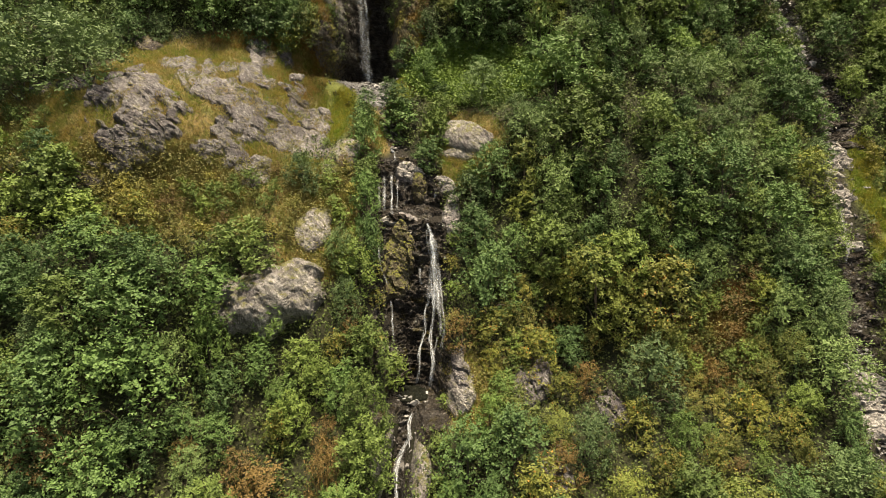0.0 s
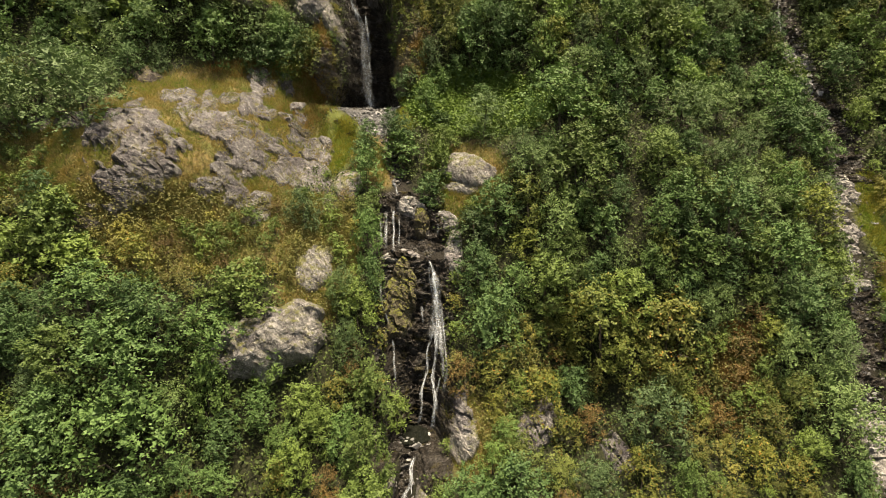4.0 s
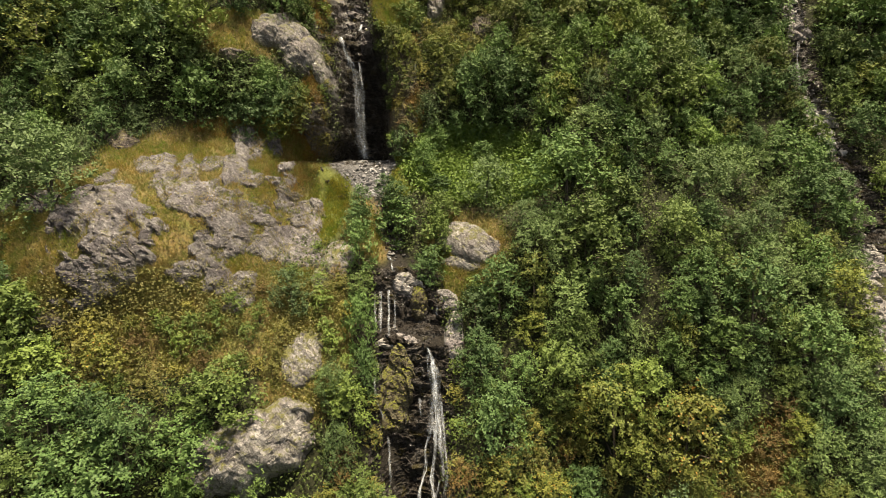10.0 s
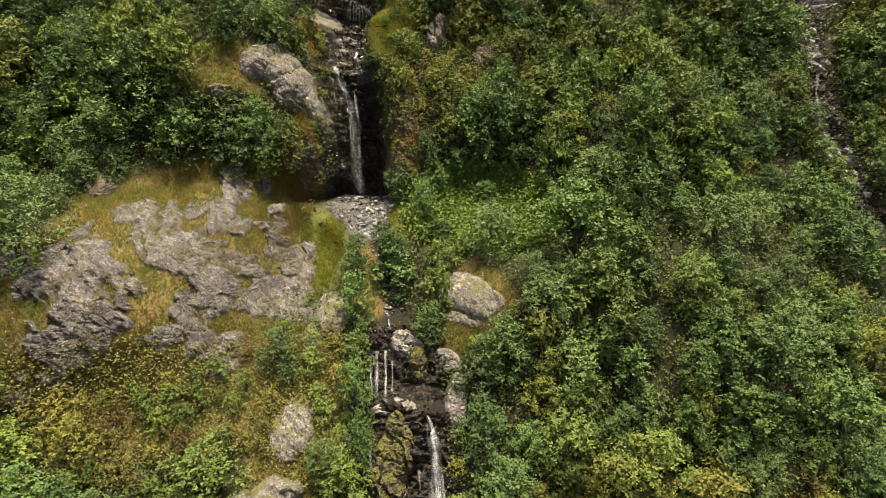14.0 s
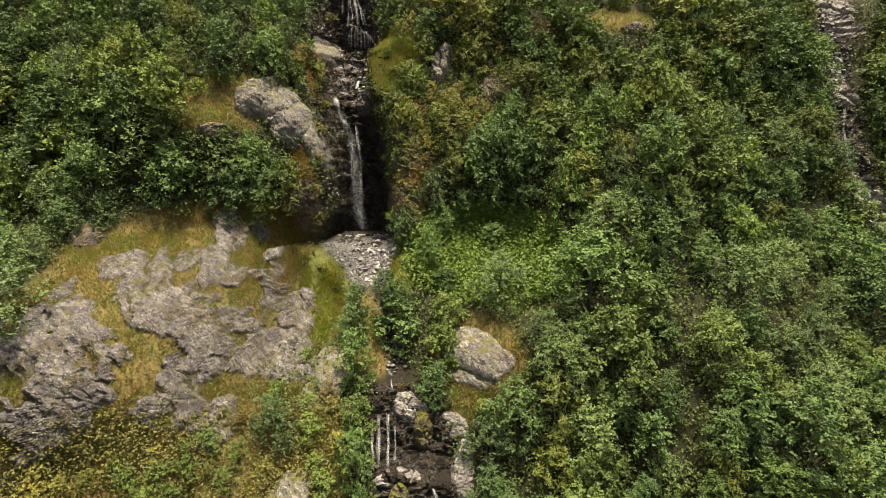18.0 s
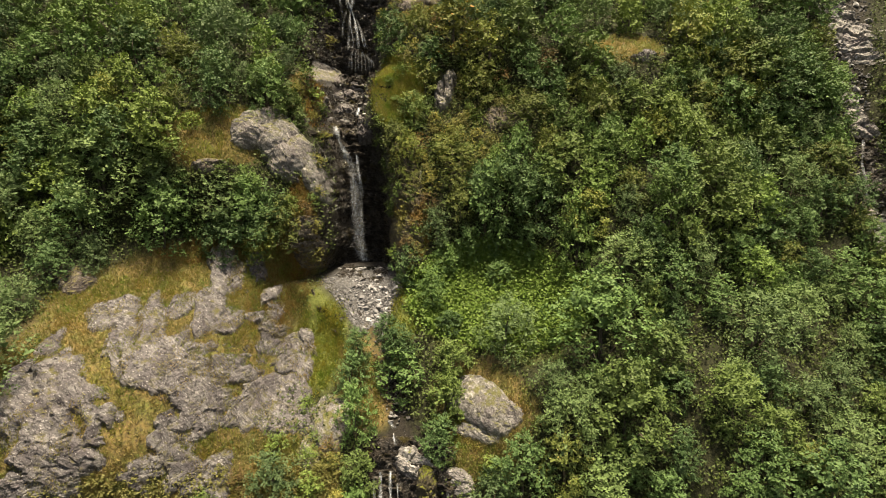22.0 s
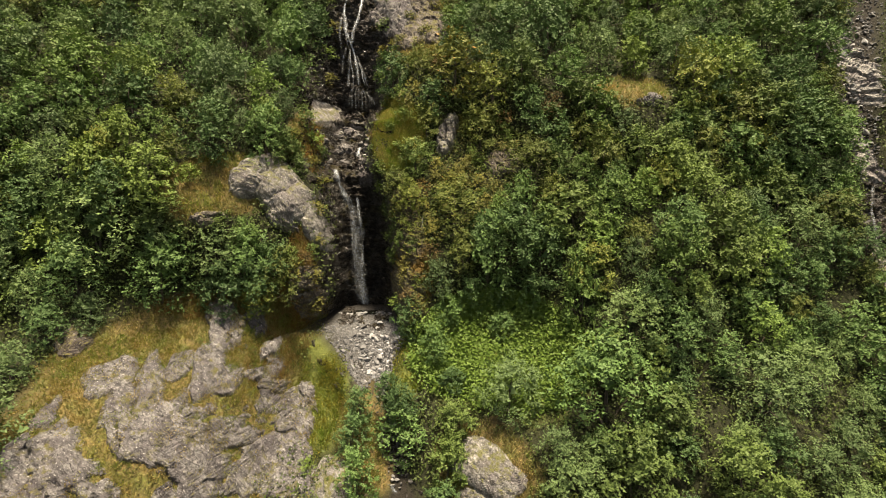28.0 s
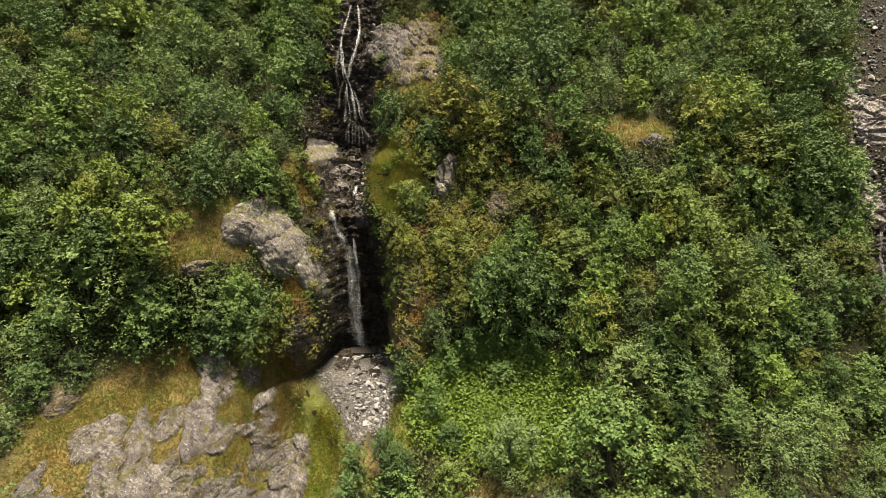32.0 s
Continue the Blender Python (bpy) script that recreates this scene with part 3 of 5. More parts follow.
OUTCROPS = [(-28.9, 44.4, 3.9, 2.2, 0.70, -39), (-27.2, 42.0, 2.5, 1.4, 0.60, -46), (-30.3, 40.4, 3.8, 1.9, 0.50, -10), (-22.0, 43.6, 2.7, 1.5, 0.55, -35), (-20.3, 41.1, 1.5, 3.2, 0.55, 12),
            (-23.7, 47.4, 3.8, 1.5, 0.40, -33), (-22.1, 50.7, 1.2, 3.0, 0.35, 8), (-18.2, 44.6, 2.1, 2.1, 0.45, -52), (-15.7, 40.9, 3.0, 1.3, 0.45, -16), (-17.4, 46.6, 1.2, 3.2, 0.40, 24),
            (-36.5, 46.2, 3.0, 0.8, 0.40, 4), (-31.8, 48.2, 1.3, 0.8, 0.35, -16), (-25.2, 47.0, 2.3, 0.9, 0.40, -34), (-19.1, 38.0, 1.3, 1.3, 0.40, -46), (-22.5, 40.0, 1.6, 1.0, 0.35, -18), (-15.3, 43.5, 1.6, 1.6, 0.4, -30), (-24.2, 49.4, 1.0, 0.7, 0.35, -25), (-20.4, 48.0, 1.1, 0.7, 0.35, -35), (-28.6, 49.4, 2.0, 0.8, 0.35, -10), (-19.6, 50.2, 1.0, 1.8, 0.35, 10)]
for k, (x, z, rx, rz, bulge, tilt) in enumerate(OUTCROPS):
    crag("rock_outcrop", x, z, 1.1 * rx, 1.1 * rz, 1.1 * bulge, ROCK, 100 + 140 * k, "grey lichen-flecked rock outcrop breaking out of dry turf", step=0.12, tilt=tilt, ragged=0.85, beds=0.75, ledge=0.12, strips=1.4, blocky=0.42)
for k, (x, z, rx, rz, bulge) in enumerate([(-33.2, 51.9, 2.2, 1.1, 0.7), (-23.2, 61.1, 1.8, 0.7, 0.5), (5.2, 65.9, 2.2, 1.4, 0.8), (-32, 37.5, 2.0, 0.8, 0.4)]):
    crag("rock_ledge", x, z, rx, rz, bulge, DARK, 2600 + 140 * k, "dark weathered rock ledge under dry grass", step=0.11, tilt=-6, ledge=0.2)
BOULDERS = [(-5.0, 15.0, 0.8, 1.6, 0.5, 10), (-1.9, 14.0, 0.8, 1.7, 0.5, -10), (-5.5, 12.0, 0.9, 1.4, 0.5, 5), (-15.0, 27.0, 4.5, 2.9, 2.3, 8), (-12.5, 32.5, 1.7, 1.9, 0.8, 20), (-10.9, 39.8, 1.7, 1.5, 0.8, 20), (-12.2, 38.2, 1.0, 0.9, 0.5, 0), (2.3, 41.6, 3.1, 1.7, 0.8, -10), (1.6, 39.6, 2.2, 0.6, 0.4, -5),
            (-19.5, 64.7, 2.9, 2.4, 1.5, -14), (-17.2, 62.4, 2.2, 3.2, 1.6, 30), (-14.4, 59.6, 1.0, 2.7, 1.0, 24), (-15.2, 71.8, 1.3, 1.9, 0.9, 30), (-18.4, 63.7, 2.0, 1.9, 1.7, 10)]
for k, (x, z, rx, rz, bulge, tilt) in enumerate(BOULDERS):
    crag("boulder", x, z, rx, rz, bulge, GREY, 3300 + 140 * k, "big rounded grey boulder with pale lichen, set in the slope", step=0.11, tilt=tilt, blocky=0.24, round_top=True, ragged=0.36, ledge=0.06)
for k, (x, z, rx, rz, bulge) in enumerate([(8.5, 18.7, 2.0, 1.5, 1.0), (1.4, 20.4, 1.2, 1.6, 0.8), (15.6, 16.8, 1.3, 1.2, 0.8), (9.6, 13.4, 1.2, 1.3, 1.0), (20.6, 72.7, 1.3, 0.8, 0.6)]):
    crag("boulder", x, z, rx, rz, bulge, ROCK, 4700 + 140 * k, "grey rock showing between low shrubs", step=0.11, blocky=0.7, round_top=True, ragged=0.8, ledge=0.12)
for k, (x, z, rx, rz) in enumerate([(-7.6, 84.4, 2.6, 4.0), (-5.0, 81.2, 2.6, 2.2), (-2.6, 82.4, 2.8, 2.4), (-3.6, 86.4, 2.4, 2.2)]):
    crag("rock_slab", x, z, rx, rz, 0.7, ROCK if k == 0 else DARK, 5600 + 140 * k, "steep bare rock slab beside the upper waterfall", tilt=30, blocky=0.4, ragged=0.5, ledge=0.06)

# the walls behind and beside the water
def wall(z, rx, rz, seed, label, ledge, blocky=0.9, bulge=0.35, table=None):
    crag("waterfall_cliff", 0, z, rx, rz, bulge, WET, seed, label, "cliff", 0.15, blocky=blocky, kind="structure", ragged=0.12, beds=0.15, ledge=ledge, follow=STREAM if table is None else table)


wall(57.4, 3.7, 8.6, 6100, "black wet cliff behind the tall waterfall", 0.4)
wall(80.5, 4.6, 11.5, 6200, "black wet stepped cliff behind the topmost waterfall", 0.6)
wall(25.0, 3.7, 9.0, 6300, "black wet cliff behind the lower waterfall", 0.35)
wall(36.2, 3.9, 2.9, 6400, "dark wet ledge behind the small twin falls", 0.3, 0.7)
wall(68.6, 3.0, 3.4, 6450, "dark wet rock steps between two falls", 0.35, 0.9, 0.15)
wall(12.5, 1.3, 4.0, 6460, "dark wet rock under the outflow of the lower pool", 0.1, 0.5, 0.1)
for z, rx, rz, seed in ((45.4, 2.2, 4.2, 6470), (26.0, 1.8, 4.6, 6480), (60.0, 1.8, 4.0, 6490)):
    wall(z, rx, rz, seed, "dark wet rock in the side gully", 0.3, 0.8, 0.2, SIDE_STREAM)
BANDED = {"beds": 0.12, "ledge": 0.14, "step": 0.11}
crag("mossy_rock", -4.5, 28.8, 1.5, 4.2, 1.2, MOSSY, 6500, "tall brown rock with hanging yellow moss between two falls", blocky=0.8, ragged=0.4, beds=1.2, ledge=0.05, step=0.11)
crag("mossy_rock", -2.6, 35.8, 1.0, 1.5, 0.9, MOSSY, 6600, "moss-covered rock on the ledge between the falls", blocky=0.8, ragged=0.5, beds=1.2, ledge=0.05, step=0.11)
crag("rock_slab", 0.9, 33.2, 0.9, 2.5, 0.7, PALE, 6700, "pale water-washed rock slab beside the lower fall", blocky=0.5, ragged=0.3, **BANDED)
crag("rock_slab", -3.4, 37.6, 1.8, 1.1, 0.6, PALE, 6800, "pale washed slab at the lip of the twin falls", tilt=-20, blocky=0.45, ragged=0.3, **BANDED)
crag("rock_slab", 0.2, 36.2, 1.3, 0.9, 0.7, PALE, 6900, "pale washed slab above the lower fall", tilt=-30, blocky=0.45, ragged=0.3, **BANDED)
crag("rock_slab", -4.6, 33.0, 1.9, 0.5, 0.5, PALE, 6950, "low rock shelf under the twin falls", blocky=0.6, ragged=0.4, **BANDED)
crag("rock_slab", 1.5, 19.0, 1.2, 2.0, 0.7, GREY, 6970, "grey rock slab leaning beside the small pool", tilt=-35, blocky=0.4, round_top=True, ragged=0.4, beds=0.6, ledge=0.06, step=0.11)
crag("cliff_flank", -5.4, 59.0, 2.0, 5.6, 0.6, MOSSY, 7000, "dark broken rock flank beside the tall waterfall", "cliff", 0.13, blocky=1.1, ragged=0.4, beds=0.1, ledge=0.35)
crag("cliff_flank", -5.2, 53.6, 2.2, 2.8, 0.9, MOSSY, 7100, "brown mossy rock buttress at the foot of the tall fall", "cliff", 0.13, blocky=1.0, ragged=0.4, beds=0.3, ledge=0.3)
crag("rock_slab", -0.9, 68.9, 1.0, 2.5, 1.5, GREY, 8960, "tall pale rock rib standing out of the shrubs", tilt=-18, blocky=0.8, ragged=0.6, beds=1.2, ledge=0.12, step=0.11)
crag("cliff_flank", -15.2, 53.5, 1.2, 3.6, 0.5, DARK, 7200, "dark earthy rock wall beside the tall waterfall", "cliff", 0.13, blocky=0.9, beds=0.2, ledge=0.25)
crag("rock_slab", -10.2, 65.2, 1.0, 2.0, 0.6, ROCK, 7250, "grey broken rock at the lip of the tall fall", blocky=1.1, **BANDED)
for k, (x, z, rx, rz) in enumerate([(-12.8, 69.4, 1.4, 0.7), (-12.3, 65.6, 1.0, 0.6), (-13.2, 67.4, 0.9, 0.7), (-11.5, 70.2, 1.3, 0.5)]):
    crag("rock_slab", x, z, rx, rz, 0.5, ROCK, 8400 + 140 * k, "grey rock step in the stream between two falls", blocky=1.0, **BANDED)
for k, (x, z, rx, rz) in enumerate([(43.2, 39.4, 1.5, 2.4), (41.9, 35.4, 1.4, 2.4), (41.0, 31.8, 1.0, 1.8), (38.0, 17.5, 1.6, 3.0), (42.9, 54.6, 1.3, 2.0), (43.6, 66.0, 1.2, 2.2), (46.4, 77, 1.8, 3.6)]):
    crag("rock_slab", x, z, rx, rz, 0.35, PALE, 7300 + 140 * k, "pale broken rock in the bed of the side stream", blocky=1.0, **BANDED)


# ---- water ----
def pool(z, x, y0, y1, half, label):
    k = np.linspace(0, 2 * math.pi, 40, endpoint=False)
    wob = 1 + 0.12 * np.sin(3 * k + 1) + 0.07 * np.sin(5 * k)
    verts = [(x + half * math.cos(a) * w, (y0 + y1) / 2 + (y1 - y0) / 2 * math.sin(a) * w, z) for a, w in zip(k, wob)]
    low = [(a, b, z - 0.3) for a, b, _ in verts]
    me = mesh_of("pool", verts + low, [tuple(range(40))] + [(i + 40, (i + 1) % 40 + 40, (i + 1) % 40, i) for i in range(40)], WATER)
    tagged(new("pool", me), label, "water", kind="structure")


pool(49.3, -10.0, 80.9, 84.9, 3.9, "still black pool at the foot of the tall waterfall")
pool(17.02, -2.7, 48.8, 53.0, 2.0, "small dark green pool below the lower waterfall")


def ribbon(mx, my, cz, half, t, across, parent, mat, thick, name):
    """A thin sheet of water, thickest along its middle, with its length and breadth in metres as texture."""
    cols = len(across)
    n = len(t)
    f = np.array(across)[None, :]
    verts = np.stack([mx[:, None] + f * half[:, None], my[:, None] + 0.25 * half[:, None] * f * f, cz[:, None] + 0 * f], -1).reshape(-1, 3)
    i = (np.arange(n - 1)[:, None] * cols + np.arange(cols - 1)[None, :]).ravel()
    me = bulk(name, verts, np.stack([i, i + 1, i + cols + 1, i + cols], 1), mat)
    at = me.attributes.new("thickness", "FLOAT", "POINT")
    at.data.foreach_set("value", (thick[:, None] * (1 - np.abs(f) ** 1.5)).ravel().astype(np.float32))
    layer = me.uv_layers.new(name="UVMap")
    uv = np.stack([f * half[:, None] + mx[:1, None] * 3, t[:, None] + 0 * f], -1).reshape(-1, 2)
    order = np.zeros(len(me.loops), np.int32)
    me.loops.foreach_get("vertex_index", order)
    layer.data.foreach_set("uv", uv[order].ravel().astype(np.float32))
    part(name, me, parent)


def strand(points, width, parent, mat, seed, out=0.12):
    """One rope of falling water that follows the rock: a soft veil and a few bright threads within it, each a part."""
    rng = np.random.default_rng(seed)
    pts = np.array(points, float)
    d = np.concatenate([[0], np.cumsum(np.hypot(*np.diff(pts, axis=0).T))])
    n = max(10, int(d[-1] / 0.15))
    even = np.linspace(0, d[-1], n)
    smooth = min(9, n // 2 * 2 - 1)
    line = [np.convolve(np.pad(np.interp(even, d, pts[:, k]), smooth // 2, "edge"), np.ones(smooth) / smooth, "valid") for k in (0, 1)]
    shifts = [(a, c) for a in (-0.2, 0, 0.2) for c in (-0.2, 0, 0.25)]

    def lay(mx, cz):
        my = face(np.stack([mx + a for a, c in shifts]), np.stack([cz + c for a, c in shifts])).min(0) - out
        near = np.min([np.pad(my, 4, "edge")[k:k + len(my)] for k in range(9)], axis=0)
        return np.convolve(np.pad(near, 4, "edge"), np.ones(9) / 9, "valid")

    ends = np.clip(np.minimum(even, d[-1] - even) / 0.5 + 0.25, 0, 1)
    half = width * (0.55 + 0.25 * grain(even, even * 0, 1.1, seed)) * (0.75 + 0.45 * even / d[-1])
    ribbon(line[0], lay(line[0], line[1]), line[1], half, even, np.linspace(-1, 1, 7), parent, mat, 1.3 * ends * (0.75 + 0.35 * grain(even, even * 0, 1.6, seed + 3)), "veil")
    for r in range(max(1, int(width / 0.28))):
        a0, a1 = (0, d[-1]) if r == 0 else sorted((rng.uniform(0, d[-1]), rng.uniform(0, d[-1])))
        if a1 - a0 < 1.2:
            a0, a1 = max(0, a0 - 1.0), min(d[-1], a1 + 1.0)
        t = np.linspace(a0, a1, max(8, int((a1 - a0) / 0.15)))
        cx, cz = np.interp(t, even, line[0]), np.interp(t, even, line[1])
        mx = cx + rng.uniform(-0.45, 0.45) * width * (0.6 + 0.5 * t / d[-1]) + 0.16 * width * grain(t, t * 0 + r, 1.3, seed + 5 + r) + 0.09 * grain(t, t * 0 + r, 0.5, seed + 9 + r)
        w = rng.uniform(0.03, 0.075) * (1 + 0.5 * grain(t, t * 0, 0.6, seed + r))
        ribbon(mx, lay(mx, cz) - 0.03 - 0.02 * r, cz, w, t + 3.1 * r, (-1, 0, 1), parent, mat, 1.1 * np.clip(np.minimum(t - a0, a1 - t) / 0.4 + 0.2, 0, 1), "thread")


def fall(label, strands):
    top = new("waterfall")
    tagged(top, label, "waterfall")
    for k, (mat, width, points) in enumerate(strands):
        strand(points, width, top, mat, 11 + 13 * k + len(label))


fall("tall white waterfall dropping past black rock into a pool", [
    (FOAM, 0.6, [(-13.5, 65.6), (-12.95, 63.8), (-12.3, 62.0), (-11.8, 60.8)]), (VEIL, 1.2, [(-12.0, 61.6), (-11.6, 60.0), (-11.5, 56.0), (-11.2, 52.7), (-10.6, 49.5)]),
    (FOAM, 0.35, [(-11.2, 62.4), (-11.0, 60.6), (-10.8, 59.0)]), (VEIL, 0.8, [(-10.9, 60.2), (-10.7, 54.7), (-10.8, 52.1), (-10.4, 49.4)]),
    (FOAM, 0.25, [(-12.6, 53.6), (-12.0, 52.2), (-11.4, 51.1), (-10.6, 49.5)]), (FOAM, 0.9, [(-11.0, 51.2), (-10.6, 49.4)]), (FOAM, 0.45, [(-11.2, 68.0), (-11.25, 67.3), (-11.5, 66.5)])])
fall("topmost waterfall fanning out over black steps", [
    (VEIL, 0.3, [(-13.2, 91.0), (-13.8, 87.4), (-14.0, 85.0), (-13.6, 82.4), (-13.1, 80.8)]), (VEIL, 0.36, [(-12.4, 91.0), (-11.8, 87.5), (-11.9, 85.1), (-12.5, 82.4), (-12.8, 80.4)]),
    (FOAM, 0.07, [(-11.75, 87.6), (-11.9, 85.0), (-12.4, 83.0)]), (FOAM, 0.07, [(-13.3, 82.0), (-12.8, 80.2), (-12.3, 78.8)]),
    (VEIL, 0.34, [(-13.1, 81.2), (-12.5, 79.4), (-12.0, 77.4), (-11.8, 75.2)]), (SPRAY, 0.3, [(-13.0, 80.2), (-13.1, 77.6), (-13.2, 75.0)]), (SPRAY, 0.3, [(-12.3, 79.4), (-11.3, 77.2), (-10.6, 75.0)]),
    (VEIL, 0.1, [(-13.9, 84.8), (-13.4, 83.2), (-13.5, 81.0), (-12.9, 79.6), (-12.9, 78.0), (-12.5, 76.6), (-12.6, 75.2)]), (VEIL, 0.1, [(-12.1, 78.4), (-11.4, 77.4), (-11.4, 76.2), (-10.9, 75.2)]),
    (SPRAY, 0.3, [(-14.2, 84.4), (-14.3, 81.6), (-14.0, 79.2)]), (SPRAY, 0.3, [(-13.4, 80.4), (-13.9, 78.4), (-14.0, 76.8)])]
     + [(SPRAY, w, [(x + shift, top), (x, top - 0.7), (x, foot)]) for x, shift, top, foot, w in ((-13.0, 0.6, 75.2, 72.7, 0.14), (-12.7, 0.4, 75.4, 72.4, 0.16), (-12.2, 0.3, 75.4, 72.3, 0.2), (-11.8, 0.1, 75.3, 72.5, 0.14), (-11.4, 0.0, 75.1, 72.3, 0.2), (-10.9, -0.4, 74.9, 72.4, 0.16), (-10.4, -0.6, 74.7, 72.5, 0.18), (-10.0, -0.6, 74.3, 72.6, 0.14), (-9.6, -0.6, 74.0, 72.5, 0.14))])
fall("small twin waterfall in thin white threads over a ledge", [
    (VEIL, 0.2, [(-6.75, 37.4), (-6.5, 33.7)]), (VEIL, 0.3, [(-6.2, 37.5), (-6.05, 33.7)]), (FOAM, 0.3, [(-5.4, 37.6), (-5.3, 33.6)]), (VEIL, 0.15, [(-4.8, 36.8), (-4.7, 33.9)]),
    (FOAM, 0.22, [(-5.2, 39.9), (-5.3, 39.2), (-4.9, 38.8)]), (VEIL, 0.35, [(-3.9, 38.3), (-4.3, 37.6)]), (VEIL, 0.2, [(-0.8, 36.3), (-0.8, 35.0)]), (VEIL, 0.5, [(-5.3, 33.9), (-5.2, 33.5)])])
fall("lower waterfall sliding and splitting over black wet rock", [
    (FOAM, 0.35, [(-1.75, 33.0), (-1.1, 31.6), (-0.95, 30.6)]), (VEIL, 1.1, [(-1.1, 31.4), (-0.85, 29.0), (-0.8, 25.4)]), (FOAM, 0.55, [(-1.2, 32.0), (-0.95, 29.8), (-0.75, 27.0)]), (VEIL, 0.5, [(-0.7, 27.4), (-0.3, 24.6), (-0.2, 22.4)]), (VEIL, 0.25, [(-1.7, 32.4), (-1.6, 30.4)]), (FOAM, 0.4, [(-1.1, 31.2), (-0.9, 29.2)]),
    (VEIL, 0.25, [(-0.4, 28.6), (-0.1, 25.6), (0.2, 23.4), (-0.3, 21.6)]), (FOAM, 0.24, [(-1.1, 26.5), (-1.9, 24.0), (-1.7, 22.6), (-2.4, 20.4), (-2.3, 18.9), (-2.7, 17.2)]),
    (FOAM, 0.34, [(-0.9, 26.3), (-0.9, 24.2), (-1.25, 21.9), (-0.85, 20.0), (-1.3, 17.2)]), (FOAM, 0.16, [(-0.5, 22.6), (-0.9, 20.4), (-1.3, 18.0)]), (VEIL, 0.2, [(-2.4, 28.6), (-2.2, 26.6)])])
fall("thin trickle of water down a mossy rock edge", [(VEIL, 0.16, [(-6.3, 31.0), (-6.3, 29.5), (-5.4, 26.9)]), (VEIL, 0.16, [(-5.2, 25.6), (-4.9, 23.2), (-4.8, 21.3)])])
fall("trickle over a dark overhang beside the tall fall", [(VEIL, 0.25, [(-3.4, 61.2), (-3.4, 58.8)]), (VEIL, 0.2, [(-3.9, 60.8), (-3.8, 58.9)])])
fall("narrow white outflow of the lower pool between boulders", [(FOAM, 0.5, [(-2.7, 16.6), (-3.2, 15.8), (-2.9, 14.7), (-3.7, 13.6), (-4.2, 12.4), (-4.0, 9.6), (-4.0, 7.5)])])
fall("thin side stream in its rocky gully", [(VEIL, 0.3, [(43.2, 63.9), (42.4, 61.0), (42.0, 57.6)]), (VEIL, 0.3, [(41.4, 34.3), (40.7, 31.6), (40.0, 28.8)])])
fall("brook running between shrubs above the twin falls", [(VEIL, 0.35, [(-8.4, 46.2), (-7.9, 45.3)]), (VEIL, 0.3, [(-7.2, 43.3), (-6.8, 42.4)]), (VEIL, 0.3, [(-5.9, 40.4), (-5.2, 39.6)])])


# ---- stones in the stream beds ----
def stone_meshes(count, mat):
    """Angular broken stones, each the hull of a few scattered corners."""
    made = []
    for k in range(count):
        bm = bmesh.new()
        rng = random.Random(k)
        flat = (1, rng.uniform(0.6, 0.95), rng.uniform(0.4, 0.7))
        for _ in range(13):
            d = Vector([rng.gauss(0, 1) for _ in range(3)]).normalized()
            bm.verts.new([c * f * rng.uniform(0.8, 1.15) for c, f in zip(d, flat)])
        hull = bmesh.ops.convex_hull(bm, input=bm.verts)
        bmesh.ops.delete(bm, geom=[v for v in hull["geom_interior"] if isinstance(v, bmesh.types.BMVert)], context="VERTS")
        me = bpy.data.meshes.new("stone")
        bm.to_mesh(me)
        bm.free()
        me.materials.append(mat)
        made.append(me)
    return made


STONES, WET_STONES = stone_meshes(10, STONE), stone_meshes(10, WET_STONE)


def stony_bed(name, label, table, z0, z1, count, spread, small, big, seed, shapes=STONES):
    """A bed of loose stones along a stream, each lying on the ground."""
    rng = random.Random(seed)
    top = new(name)
    tagged(top, label, "stones", kind="structure")
    for k in range(count):
        z = rng.uniform(z0, z1)
        cx, _, cw = [float(a) for a in bed(table, z)]
        x = cx + rng.uniform(-1, 1) * cw * spread
        y = float(land(x, z))
        s = small + (big - small) * rng.random() ** 3
        ob = new("stone", shapes[rng.randrange(10)])
        ob.parent = top
        ob.matrix_basis = pose(x, y - 0.2 * s, z + 0.25 * s, rng.uniform(-25, 25), rng.uniform(-25, 25), rng.uniform(0, 360)) @ Matrix.Diagonal((s, s, s, 1))


def gravel(name, label, table, z0, z1, count, spread, small, big, seed, mat=STONE):
    """The smaller stones of a bed, too many to count."""
    rng = np.random.default_rng(seed)
    z = rng.uniform(z0, z1, count)
    cx, _, cw = bed(table, z)
    x = cx + rng.uniform(-1, 1, count) * cw * spread
    p = np.stack([x, land(x, z), z], -1)
    ico = np.array([v.co[:] for v in STONES[0].vertices])
    STONES[0].calc_loop_triangles()
    tri = np.array([q.vertices[:] for q in STONES[0].loop_triangles])
    s = (small + (big - small) * rng.random(count) ** 2)[:, None, None]
    turn = rng.uniform(0, 6.28, count)
    c, sn = np.cos(turn)[:, None], np.sin(turn)[:, None]
    v = ico[None] * rng.uniform(0.7, 1.2, (count, len(ico), 1))
    v = np.stack([v[..., 0] * c - v[..., 1] * sn, v[..., 0] * sn + v[..., 1] * c, v[..., 2]], -1) * s + p[:, None]
    f = tri[None] + (np.arange(count) * len(ico))[:, None, None]
    tagged(new(name, bulk(name, v.reshape(-1, 3), f.reshape(-1, 3), mat, True)), label, "gravel", kind="stuff")


